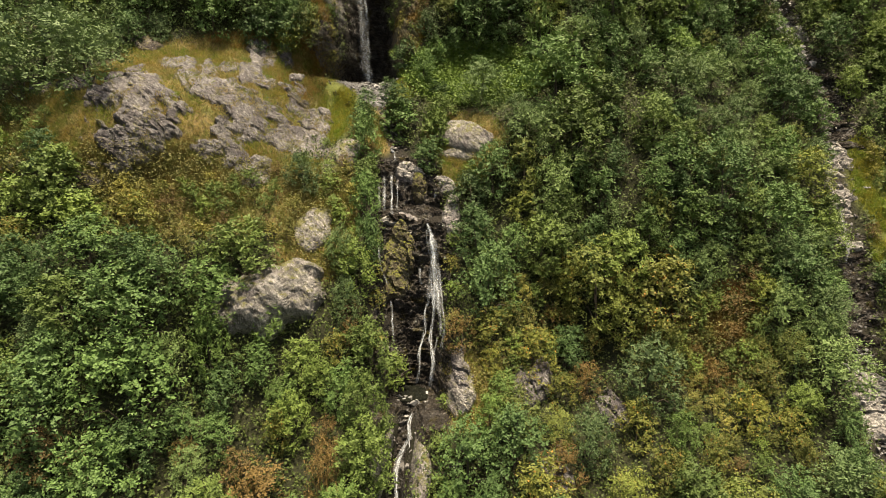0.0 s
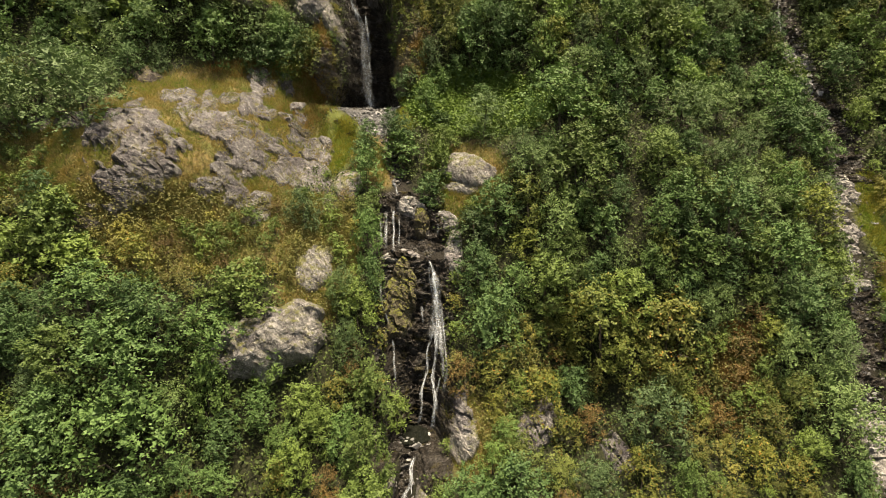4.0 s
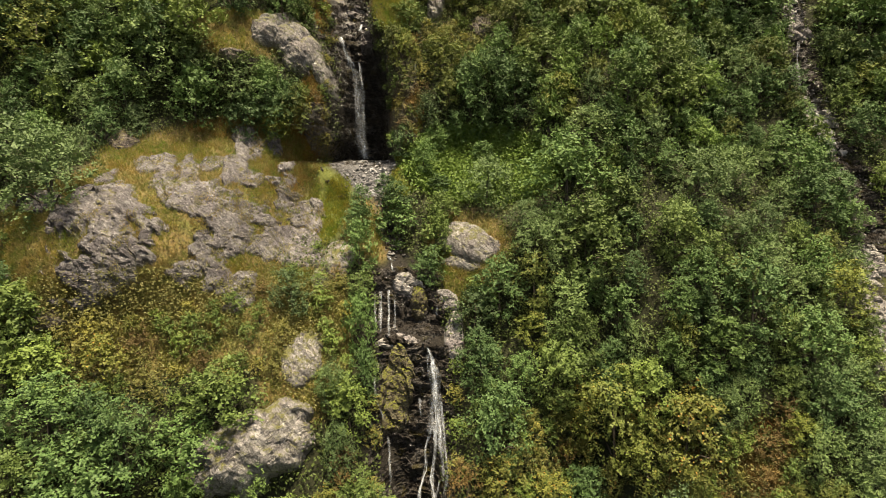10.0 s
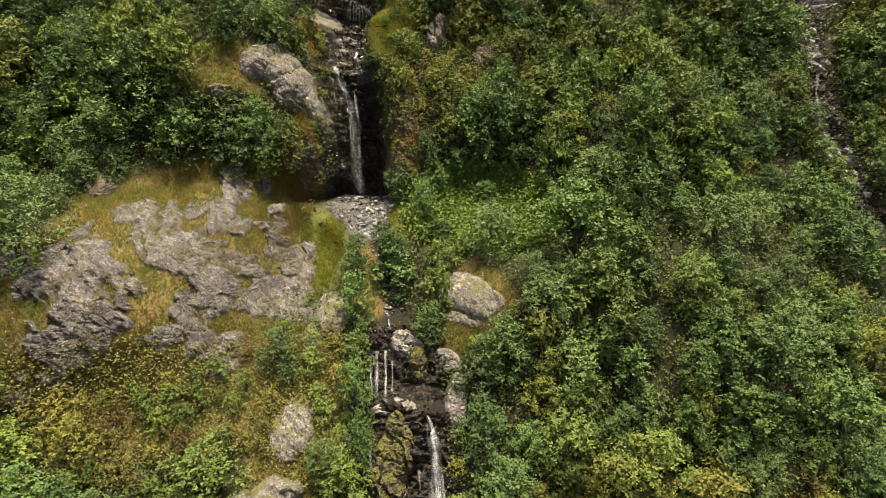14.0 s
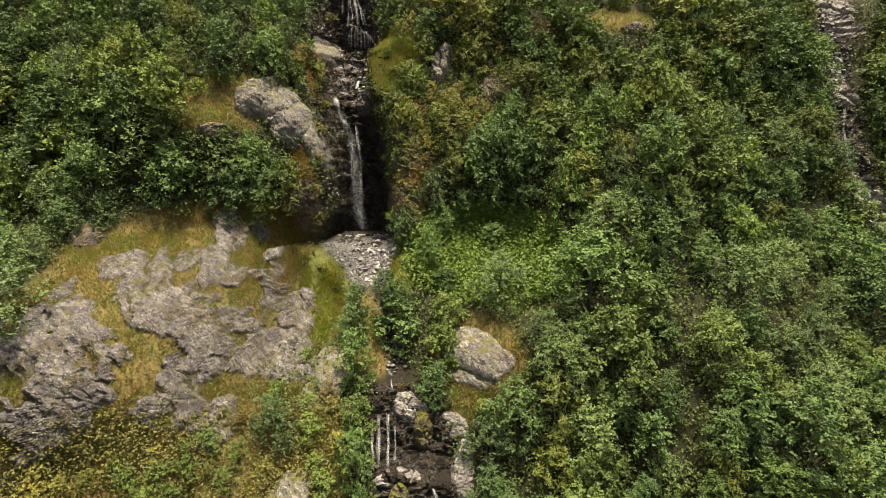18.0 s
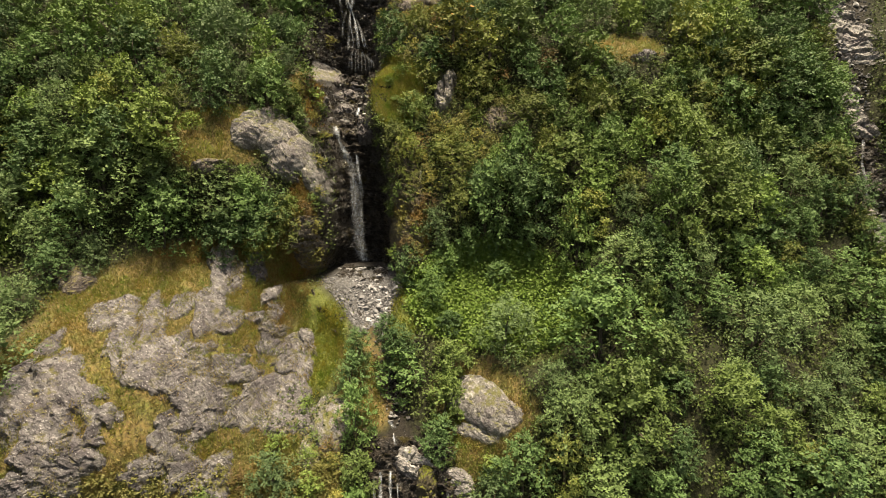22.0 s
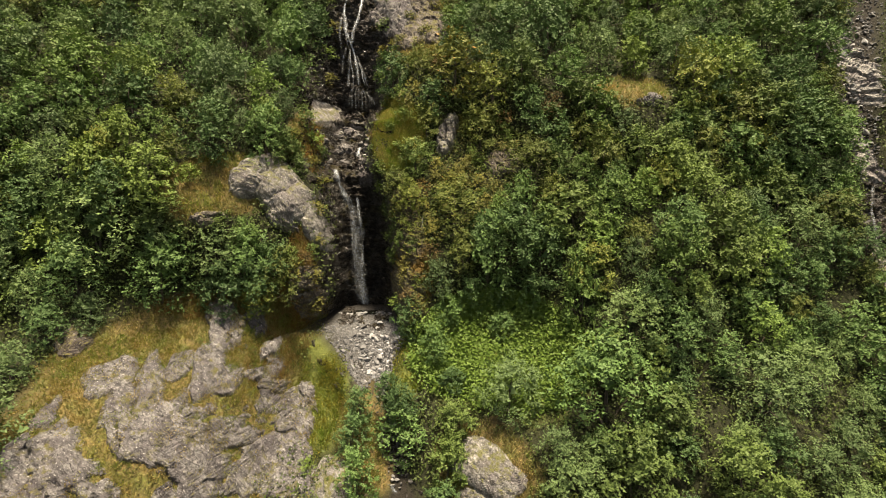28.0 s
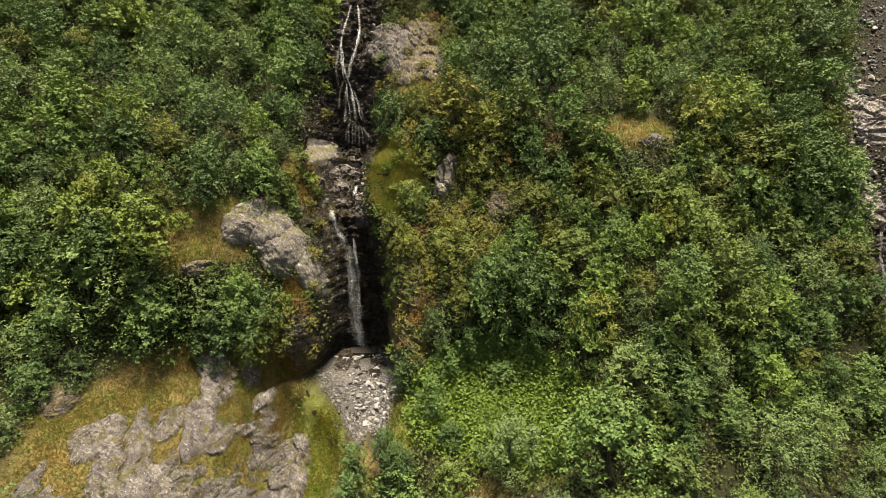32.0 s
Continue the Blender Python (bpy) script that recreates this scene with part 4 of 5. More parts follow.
def rim_stones(label, x, y0, y1, half, z, count, seed):
    """Stones that hold a pool in, along its open front."""
    rng = random.Random(seed)
    top = new("stony_rim")
    tagged(top, label, "stones", kind="structure")
    for k in range(count):
        a = math.pi * (1 + rng.uniform(0.02, 0.98))
        f = rng.uniform(0.62, 1.16)
        s = 0.1 + 0.42 * rng.random() ** 2
        ob = new("stone", STONES[rng.randrange(10)])
        ob.parent = top
        ob.matrix_basis = pose(x + half * math.cos(a) * f, (y0 + y1) / 2 + (y1 - y0) / 2 * math.sin(a) * f, z - 0.12, rng.uniform(-25, 25), rng.uniform(-25, 25), rng.uniform(0, 360)) @ Matrix.Diagonal((s, s, s, 1))


rim_stones("loose stones that dam the pool of the tall fall", -10.0, 80.6, 84.9, 4.1, 49.3, 75, 21)
rim_stones("loose stones that dam the small lower pool", -2.7, 48.8, 53.0, 2.0, 17.0, 45, 22)
gravel("gravel", "small pale stones between the larger ones by the pool", STREAM, 45.4, 49.35, 3800, 1.08, 0.09, 0.26, 1)
gravel("gravel", "small dark stones along the brook", STREAM, 41.0, 45.6, 500, 1.0, 0.08, 0.2, 4, WET_STONE)
gravel("gravel", "small stones on the steps between two falls", STREAM, 65.4, 71.8, 900, 1.0, 0.06, 0.2, 2, WET_STONE)
gravel("gravel", "small pale stones in the side gully", SIDE_STREAM, 12, 92, 2600, 1.05, 0.08, 0.28, 3)
stony_bed("stony_bed", "bank of loose pale stones below the tall waterfall", STREAM, 45.6, 49.3, 300, 0.98, 0.13, 0.5, 1)
stony_bed("stony_bed", "bed of broken stones in the steps between two falls", STREAM, 65.6, 71.6, 150, 0.95, 0.1, 0.6, 2, WET_STONES)
stony_bed("stony_bed", "stones around the outflow of the lower pool", STREAM, 10.0, 17.0, 46, 0.9, 0.14, 0.45, 3, WET_STONES)
stony_bed("stony_bed", "stones along the brook between shrubs", STREAM, 39.6, 45.8, 70, 0.8, 0.12, 0.4, 4, WET_STONES)
stony_bed("scree", "pale scree in the side gully", SIDE_STREAM, 10, 22, 150, 0.9, 0.12, 0.5, 5)
stony_bed("scree", "pale scree high in the side gully", SIDE_STREAM, 50, 56.5, 110, 0.9, 0.15, 0.6, 6)
stony_bed("scree", "broad pale scree at the top of the side gully", SIDE_STREAM, 64, 90, 300, 0.95, 0.14, 0.6, 7)


# ---- trees and shrubs ----
def tube(verts, faces, path, radii, sides=5):
    """A tapering stem; all stems of one shrub grow out of the same first ring."""
    base = len(verts) - sides
    for k, (p, r) in list(enumerate(zip(path, radii)))[1:]:
        q = path[min(k + 1, len(path) - 1)] - path[max(k - 1, 0)]
        a = q.cross(Vector((0.3, 0.9, 0.1))).normalized()
        b = q.cross(a).normalized()
        for j in range(sides):
            t = 2 * math.pi * j / sides
            verts.append(p + (a * math.cos(t) + b * math.sin(t)) * r)
    for k in range(len(path) - 1):
        for j in range(sides):
            n = (j + 1) % sides
            i, i2 = (j, n) if k == 0 else (base + k * sides + j, base + k * sides + n)
            faces.append((i, i2, base + (k + 1) * sides + n, base + (k + 1) * sides + j))


def make_trunk(seed, lobes):
    """Several tapered stems from one foot that reach into the clumps of the crown."""
    rng = random.Random(seed)
    foot = Vector((0, 0, -0.5))
    verts, faces = [foot + 0.11 * Vector((math.cos(t), math.sin(t), 0)) for t in (0, 1.57, 3.14, 4.71)], []
    for c, r in lobes[:6]:
        c = Vector(c)
        mid = c * 0.5 + Vector((rng.uniform(-0.2, 0.2), rng.uniform(-0.2, 0.2), 0.35))
        tube(verts, faces, [foot, mid, c], [0.11, 0.055, 0.012], 4)
    return mesh_of("trunk", verts, faces, BARK, True)


def make_crown(seed, lobes, mat, sprays, length, width, droop, per=9):
    """Twigs all over the clumps of the crown, each with a fan of single leaves; broad shaded leaves close the inside."""
    rng = np.random.default_rng(seed)
    cen, rad = np.array([c for c, _ in lobes]), np.array([r for _, r in lobes])
    pick = rng.choice(len(rad), sprays * 4, p=rad ** 2 / np.sum(rad ** 2))
    d = unit(rng.normal(size=(sprays * 4, 3)) + np.array([0, -0.2, 0.75]))
    p = cen[pick] + d * rad[pick][:, None] * rng.uniform(0.7, 1.08, (sprays * 4, 1))
    deep = np.min(np.linalg.norm(p[:, None] - cen[None], axis=2) / rad[None], axis=1)
    ok = np.where((deep > 0.66) & (p[:, 2] > 1.25 * p[:, 1] - 0.1))[0][:sprays]
    p, d = p[ok], d[ok]
    m = len(p)
    t = unit(np.cross(d, rng.normal(size=(m, 3))))
    a = unit(0.7 * t + 0.6 * d + np.array([0, 0, 0.25 - droop]))
    nrm = unit(1.0 * d + 0.25 * unit(p - np.array([0, 0, 1.6])) + np.array([0, 0, 0.3]) + 0.16 * rng.normal(size=(m, 3)))
    s = unit(np.cross(a, nrm))
    bases, dirs, norms = [], [], []
    for j in range(per):
        sign = 1 if j % 2 else -1
        bases.append(p + a * (0.065 * j - 0.25) + 0.05 * rng.normal(size=(m, 3)))
        dirs.append(unit(a * (0.45 + 0.12 * j) + s * sign * 0.8 + 0.25 * rng.normal(size=(m, 3))))
        norms.append(unit(nrm + 0.24 * rng.normal(size=(m, 3))))
    base, along, normal = np.concatenate(bases), np.concatenate(dirs), np.concatenate(norms)
    k = len(base)
    lengths, widths = length * rng.uniform(0.55, 1.15, k), width * rng.uniform(0.5, 1.05, k)
    inner, room = cen[pick] + d_inner(rng, len(pick)) * rad[pick][:, None] * 0.3, rad[pick]
    here = np.where(inner[:, 2] > 1.25 * inner[:, 1] - 0.3)[0][:sprays // 3]
    inner, room = inner[here], room[here]
    q = len(inner)
    out = d_inner(rng, q)
    base, along, normal = np.concatenate([base, inner]), np.concatenate([along, out]), np.concatenate([normal, d_inner(rng, q)])
    lengths, widths = np.concatenate([lengths, 0.5 * room]), np.concatenate([widths, 0.3 * room])
    return leaves_mesh("crown", base, along, normal, lengths, widths, mat)


def d_inner(rng, count):
    """Directions all round."""
    return unit(rng.normal(size=(count, 3)))


def make_lobes(seed, count, spread, tall):
    """The clumps of a crown: a core, and tufts set over a dome that is widest low down."""
    rng = random.Random(seed)
    lobes = [((0, 0, tall * 0.45), 1.2), ((0, 0, tall * 0.68), 0.85)]
    for k in range(count):
        h = ((k + 0.5) / count) ** 0.85
        t = 2.4 * k + rng.uniform(-0.5, 0.5)
        wide = spread * math.sqrt(max(0.0, 1 - ((h - 0.2) / 0.82) ** 2)) * rng.uniform(0.72, 1.08)
        lobes.append(((wide * math.cos(t), wide * math.sin(t), tall * (0.04 + 0.9 * h) + rng.uniform(-0.25, 0.25)), rng.uniform(0.42, 0.78)))
    for k in range(5):
        t = math.pi * (1.15 + 0.18 * k) + rng.uniform(-0.2, 0.2)
        out = spread * rng.uniform(0.5, 0.85)
        lobes.append(((out * math.cos(t), out * math.sin(t), 0.7 * out * math.sin(t) + rng.uniform(0.2, 0.9)), rng.uniform(0.45, 0.7)))
    return lobes


# kind: sprays, leaf length, half width, droop, name, label, category
KINDS = {
    "alder": (285, 0.28, 0.116, 0.15, "alder_tree", "dark green bushy alder on the steep slope", "tree"),
    "hazel": (280, 0.32, 0.128, 0.25, "hazel_shrub", "mid-green broad-leaved hazel shrub on the slope", "shrub"),
    "willow": (300, 0.29, 0.081, 0.05, "willow_shrub", "grey-green narrow-leaved willow shrub", "shrub"),
    "rowan": (260, 0.32, 0.116, 0.2, "rowan_tree", "fresh bright green young rowan tree", "tree"),
    "olive": (275, 0.28, 0.093, 0.3, "birch_shrub", "olive-green birch shrub turning yellow", "shrub"),
    "gold": (230, 0.29, 0.116, 0.2, "yellowing_shrub", "thin shrub with yellow autumn leaves", "shrub"),
    "rust": (190, 0.28, 0.081, 0.1, "withered_shrub", "withered rust-brown shrub on the slope", "shrub"),
    "dwarf": (130, 0.34, 0.120, 0.2, "dwarf_shrub", "low olive and brown shrub on rough turf", "shrub"),
    "bramble": (140, 0.34, 0.132, 0.2, "bramble", "low green bramble bush on rough turf", "shrub"),
}
# low on the hill the leaves are small and many, high up fewer and larger
MODELS = {}
for n_kind, (kind, (sprays, length, width, droop, *_)) in enumerate(KINDS.items()):
    for level, (many, size) in enumerate(((1.15, 0.82), (0.92, 1.0), (0.82, 1.08))):
        MODELS[kind, level] = []
        for k in range(5):
            lobes = make_lobes(50 * n_kind + k, 22 + 2 * k, 1.9, 4.8)
            MODELS[kind, level].append((make_trunk(50 * n_kind + k, lobes), make_crown(50 * n_kind + k, lobes, LEAF[kind], int(sprays * many), length * size, width * size, droop)))

planted = []
shrub_rng = random.Random(5)


def plant(kind, x, z, high, half):
    name, label, category = KINDS[kind][4:]
    top = new(name)
    tagged(top, label, category, group=category + "s on the hillside")
    top.matrix_basis = pose(x, float(land(x, z)), z, shrub_rng.uniform(-6, 6), shrub_rng.uniform(-6, 6), shrub_rng.uniform(-42, 42)) @ Matrix.Diagonal((half / 2.35, half / 2.35, high / 5.4, 1))
    level = 0 if z < 31 else 1 if z < 68 else 2
    trunk, crown = MODELS[kind, max(0, level - 1) if half > 2.7 else level][shrub_rng.randrange(5)]
    part("trunk", trunk, top)
    part("crown", crown, top)
    planted.append((x, z, half))


# single trees that stand out: x, height of the foot, tall, half width
CHOSEN = {
    "alder": [(-28.6, 30.4, 4.8, 2.9), (-25.6, 29.6, 4.4, 2.2), (-8.8, 44.4, 2.8, 1.4), (-6.2, 45.6, 2.8, 1.4), (1.2, 51.8, 3.8, 1.8), (4.6, 52.6, 4.2, 2.0), (-1.0, 51.0, 3.2, 1.5), (7.6, 52.2, 3.6, 1.8), (-9.4, 42.0, 3.6, 1.8), (-5.2, 44.6, 3.0, 1.6), (-0.6, 46.2, 2.0, 1.5), (4.6, 49.4, 2.6, 1.6), (-4.9, 41.2, 5.0, 2.7), (-8.5, 39.3, 4.9, 1.9), (-1.5, 38.2, 3.4, 1.8), (-7.6, 33.0, 5.4, 1.7), (-7.1, 29.7, 4.6, 1.4), (4.0, 25.0, 7.0, 3.2), (3.4, 29.6, 5.5, 2.5), (2.1, 13.8, 5.8, 2.6), (5.8, 13.8, 6.4, 2.9), (-20.6, 55.2, 5.6, 2.4), (-18.2, 54.6, 4.8, 2.1), (-19.6, 52.8, 4.8, 2.2), (-22.6, 52.5, 5.2, 2.2), (-6.7, 74.1, 4.8, 2.2), (-19.6, 66.7, 6.0, 2.7), (3.2, 54.6, 7.4, 3.0), (5.4, 56.4, 6.8, 2.8), (8.3, 54.9, 6.8, 3.1), (-2.4, 48.4, 3.6, 1.6), (12.6, 44.9, 8.3, 4.6)],
    "willow": [(-14.4, 36.2, 4.0, 2.3), (-9.6, 28.8, 4.8, 1.6), (-8.8, 24.5, 4.6, 1.6), (-39.2, 46.3, 8.5, 5.3), (-33.5, 46.2, 7.3, 4.0), (-40.0, 44.9, 6.1, 3.1), (2.7, 33.9, 4.5, 2.4), (18.5, 17.7, 6.7, 3.3), (12.4, 13.7, 5.7, 2.3), (-27.7, 58.8, 3.8, 1.7), (15.5, 50.8, 5.3, 3.2), (4.5, 45.1, 5.6, 3.1)],
    "hazel": [(-12.6, 16.6, 4.4, 2.0), (-10.9, 18.6, 4.2, 1.9), (-4.9, 18.0, 3.6, 1.6), (-6.6, 20.4, 5.2, 2.4), (-6.2, 16.7, 6.0, 2.2), (-6.4, 13.9, 6.2, 2.6), (-30.9, 32.7, 4.4, 2.6), (-17.7, 29.3, 5.3, 3.2), (-17.5, 65.5, 4.7, 1.8), (11.8, 59.8, 4.9, 3.1), (25.1, 57.1, 7.0, 3.2)],
    "gold": [(-5.4, 82.6, 1.6, 1.0), (-3.4, 80.6, 1.8, 1.2), (-6.4, 79.6, 1.5, 0.9), (-35.6, 31.5, 3.4, 1.8), (-9.6, 21.6, 3.0, 1.3), (10.2, 24.2, 3.8, 1.9), (12.4, 22.0, 3.2, 1.5), (14.9, 20.4, 3.0, 1.5), (26.4, 16.2, 4.0, 1.8), (28.6, 19.0, 3.4, 1.6), (-26.6, 33.2, 3.7, 2.0), (4.5, 22.3, 4.0, 2.4), (8.3, 19.5, 4.8, 2.4), (-13.4, 16.3, 3.8, 1.2), (22.2, 13.4, 4.7, 1.6), (29.7, 13.8, 3.8, 1.4)],
    "rowan": [(-19.2, 21.8, 6.2, 1.8), (-15.5, 23.8, 3.5, 1.6), (5.2, 18.6, 2.8, 1.5), (20.1, 14.8, 4.1, 1.6), (11.7, 51.9, 7.1, 2.2), (15.3, 60.2, 5.6, 2.8), (20.1, 55.4, 6.7, 2.8), (15.3, 69.8, 5.4, 2.5)],
    "olive": [(15.4, 23.4, 8.9, 3.8), (17.6, 22.3, 5.7, 2.6), (-16.8, 53.0, 5.8, 2.4), (-19.4, 52.0, 4.0, 1.8), (-4.0, 75.3, 4.1, 1.9), (-6.0, 62.6, 3.6, 1.6), (-4.6, 60.3, 4.9, 1.7), (2.9, 68.0, 5.4, 2.5), (7.8, 64.0, 5.7, 3.2), (-0.2, 60.2, 4.9, 3.1), (4.2, 72.5, 5.5, 2.8)],
    "rust": [(-3.6, 55.4, 1.6, 1.1), (-4.4, 53.2, 1.5, 1.1), (-2.6, 57.2, 1.7, 1.1), (28.0, 24.6, 2.6, 1.6), (27.2, 22.2, 2.4, 1.5), (-8.6, 24.6, 2.4, 1.2), (10.6, 22.6, 2.6, 1.4), (-15.4, 14.6, 3.2, 1.9), (-9.0, 14.8, 3.4, 1.4), (13.6, 17.4, 3.7, 1.7), (-14.0, 13.2, 4.2, 2.7), (-8.9, 13.1, 5.2, 1.6), (-9.6, 16.0, 3.2, 1.2), (-19.8, 16.4, 2.5, 1.1), (-8.4, 22.8, 2.6, 1.2)],
    "dwarf": [(-5.0, 55.0, 1.4, 0.9), (-3.8, 58.6, 1.6, 1.0), (-4.2, 51.4, 1.4, 0.9), (-4.0, 79.0, 1.6, 1.1), (-2.0, 84.4, 1.8, 1.2), (-5.8, 86.8, 1.6, 1.1), (-14.6, 51.6, 1.7, 1.1), (-14.5, 54.6, 1.6, 1.0), (-14.3, 58.0, 1.4, 0.9), (-14.4, 61.0, 1.6, 1.0), (-14.2, 63.6, 1.5, 1.0), (-6.5, 28.2, 1.6, 1.0), (-6.4, 25.2, 1.8, 1.1), (-6.3, 22.0, 1.7, 1.1), (0.9, 28.4, 1.6, 1.0), (1.0, 23.8, 1.7, 1.1), (-15.5, 75.5, 1.7, 1.2), (-15.2, 82.0, 1.8, 1.2), (-8.5, 78.5, 1.7, 1.1)],
    "bramble": [(-0.3, 15.4, 1.6, 1.0), (-0.1, 13.2, 1.9, 1.3), (0.2, 17.4, 1.2, 0.8), (-5.6, 16.2, 1.8, 1.1), (-6.0, 13.6, 2.0, 1.3), (-0.9, 11.6, 1.8, 1.2), (-6.0, 67.4, 1.3, 0.9), (-7.6, 72.0, 1.4, 0.9), (-5.4, 70.6, 1.6, 1.1), (-6.9, 69.6, 1.0, 0.7), (-15.6, 68.0, 1.8, 1.2), (-16.4, 70.2, 2.4, 1.5), (-14.9, 66.6, 1.5, 1.0), (-26.2, 62.2, 1.7, 1.2), (-25.4, 64.8, 1.9, 1.3), (-20.6, 65.3, 1.6, 1.1), (-22.4, 60.6, 1.5, 1.0), (-7.8, 63.0, 1.6, 1.0), (-7.3, 60.6, 1.5, 1.0), (-6.8, 57.8, 1.6, 1.1), (-7.8, 65.2, 1.5, 1.0), (-6.4, 56.0, 1.7, 1.1), (-5.8, 51.6, 1.8, 1.2), (-15.6, 78.6, 1.8, 1.2), (-8.6, 75.4, 1.7, 1.1), (-8.4, 82.0, 1.8, 1.2), (1.0, 26.0, 1.8, 1.1), (-6.6, 30.6, 1.5, 0.9), (1.0, 30.6, 1.4, 0.9), (2.8, 37.0, 1.7, 1.1), (-13.2, 40.2, 1.4, 0.9), (-14.8, 38.4, 1.6, 1.1)],

}
for kind, rows in CHOSEN.items():
    for x, z, high, half in rows:
        plant(kind, x, z, high, half)

CLEAR = [(-0.9, 68.4, 1.5, 2.6), (5.0, 65.4, 2.2, 1.2), (17.8, 21.8, 1.5, 2.4), (14.8, 17.6, 1.5, 2.2), (12.8, 14.2, 1.4, 2.0), (-36.5, 46.2, 4.0, 1.8), (-25, 44.5, 11.5, 6.8), (-21, 50, 13, 3.6), (-22.8, 64, 5.0, 3.4), (44.7, 36.5, 1.0, 5), (-5.4, 83, 4.0, 4.6), (4.0, 49.0, 8.2, 4.0), (19.2, 73.6, 4.6, 1.8), (2.5, 41, 3.4, 2.2), (-14.9, 27, 4.8, 3.2), (1.0, 19.5, 2.6, 2.6),
         (8.5, 18.7, 2.2, 1.5), (-17.2, 62, 3.6, 4.0), (-17.0, 49.5, 3.0, 3.6), (-12.5, 32.5, 2, 2.2), (27, 23.4, 1.8, 1.0), (-12.7, 44.5, 2.6, 5), (-15.5, 70, 1.6, 3), (-6.8, 69, 2.3, 3.6), (20.3, 71.7, 1.8, 1.2), (0.9, 33.8, 1.3, 3.2), (0.2, 36.5, 1.3, 1.0), (-5.8, 35.6, 2.0, 2.6), (-3.0, 38.0, 2.0, 1.0)]
LOW = [(46, 36.5, 2.4, 5), (-39, 43, 4.5, 3.5), (-5, 82, 6, 6.5), (44.6, 30, 2, 4), (-6.4, 70, 3.2, 5), (-15.6, 58, 1.8, 7), (-4.8, 57, 2.6, 7), (-15, 69, 2.4, 4), (-21, 34.5, 10.5, 4.0), (2, 66, 5, 6), (26.5, 21.5, 5, 4.5), (24, 15.5, 4, 3), (7, 22.5, 4.5, 4.5), (-11, 34, 3, 6)]


def open_ground(x, z, half=0.0):
    for cx, cz, rx, rz in CLEAR:
        if ((x - cx) / rx) ** 2 + ((z - cz) / rz) ** 2 < 1:
            return True
    for table, k in ((STREAM, 1.1), (SIDE_STREAM, 1.15)):
        cx, _, cw = [float(v) for v in bed(table, z)]
        if table is STREAM and 39.5 < z < 45.5:
            k = 0.6
        if abs(x - cx) < max(cw * k, 0.9 * cw + (0.55 if table is STREAM and k > 0.8 else 0.15 if table is STREAM else 0.45) * half):
            return True
    return False


def is_low(x, z):
    return any(((x - cx) / rx) ** 2 + ((z - cz) / rz) ** 2 < 1 for cx, cz, rx, rz in LOW)


def choose_kind(x, z, rng):
    """Drifts of one kind, and the mix that each part of the hill has."""
    g = float(grain(x, z, 9.0, 77)) + rng.uniform(-0.5, 0.5)
    if z < 27 and x > 10:
        w = {"olive": 3.4, "gold": 3.0, "rowan": 1.0, "hazel": 1.2, "willow": 1.6, "alder": 1.0, "rust": 1.0} if x < 33 else {"alder": 5, "willow": 2, "olive": 1.5}
    elif z < 27 and x > 1:
        w = {"olive": 3, "gold": 3, "alder": 2, "rowan": 1, "rust": 0.6}
    elif z < 32 and x < -5:
        w = {"hazel": 1.8, "alder": 7, "olive": 0.8, "rowan": 0.8, "willow": 1.2, "gold": 0.3, "rust": 0.2}
    elif z < 39 and x < -5:
        w = {"hazel": 3, "olive": 2, "rust": 0.9, "gold": 0.9, "alder": 1, "willow": 1.5}
    elif 58 < z < 76 and -8 < x < 16:
        w = {"olive": 5, "gold": 1.2, "alder": 0.8, "hazel": 2, "rowan": 1.0, "rust": 0.5}
    elif z > 74 and x > 4:
        w = {"hazel": 3, "willow": 3.4, "olive": 1.0, "rowan": 3.4, "alder": 1.4}
    elif z > 74:
        w = {"hazel": 1.6, "willow": 4, "olive": 0.8, "rowan": 1.2, "alder": 4}
    elif z > 52 and x < -10:
        w = {"alder": 4, "hazel": 1.4, "willow": 3, "rowan": 1.0, "olive": 0.9}
    elif x > 8 and z > 55:
        w = {"hazel": 4, "alder": 1.5, "willow": 3, "olive": 2, "rowan": 2.2}
    else:
        w = {"alder": 5, "willow": 2.2, "hazel": 2.4, "olive": 1.0, "rowan": 0.4}
    names = list(w)
    if g > 1.0 and "olive" in w:
        return "olive"
    if g < -0.75 and "alder" in w:
        return "alder"
    return rng.choices(names, [w[n] for n in names])[0]


def fill_hill():
    rng = random.Random(12)
    cells = {}
    for x, z, half in planted:
        cells.setdefault((int(x // 4), int(z // 4)), []).append((x, z, half))
    for _ in range(34000):
        x, z = rng.uniform(-54, 62), rng.uniform(5, 96)
        low = is_low(x, z)
        high = rng.uniform(1.4, 2.6) if low else 3.4 + 4.4 * rng.random() ** 1.3
        half = high * rng.uniform(0.42, 0.56)
        if any(open_ground(x, z + f * high, half) for f in (0.0, 0.35, 0.7)):
            continue
        near = [q for i in (-1, 0, 1) for j in (-1, 0, 1) for q in cells.get((int(x // 4) + i, int(z // 4) + j), [])]
        close = 0.64 if z < 30 else 0.72 if z < 56 else 0.64
        if any((x - a) ** 2 + ((z - b) * 1.45) ** 2 < (close * (half + h)) ** 2 for a, b, h in near):
            continue
        kind = rng.choices(["dwarf", "bramble", "gold", "rust"], [4, 4, 4.0 if x > 0 and z < 30 else 0.5, 1.6 if x > 0 and z < 30 else 0.8 if z < 60 else 0.3])[0] if low else choose_kind(x, z, rng)
        plant(kind, x, z, high, half)
        cells.setdefault((int(x // 4), int(z // 4)), []).append((x, z, half))


fill_hill()


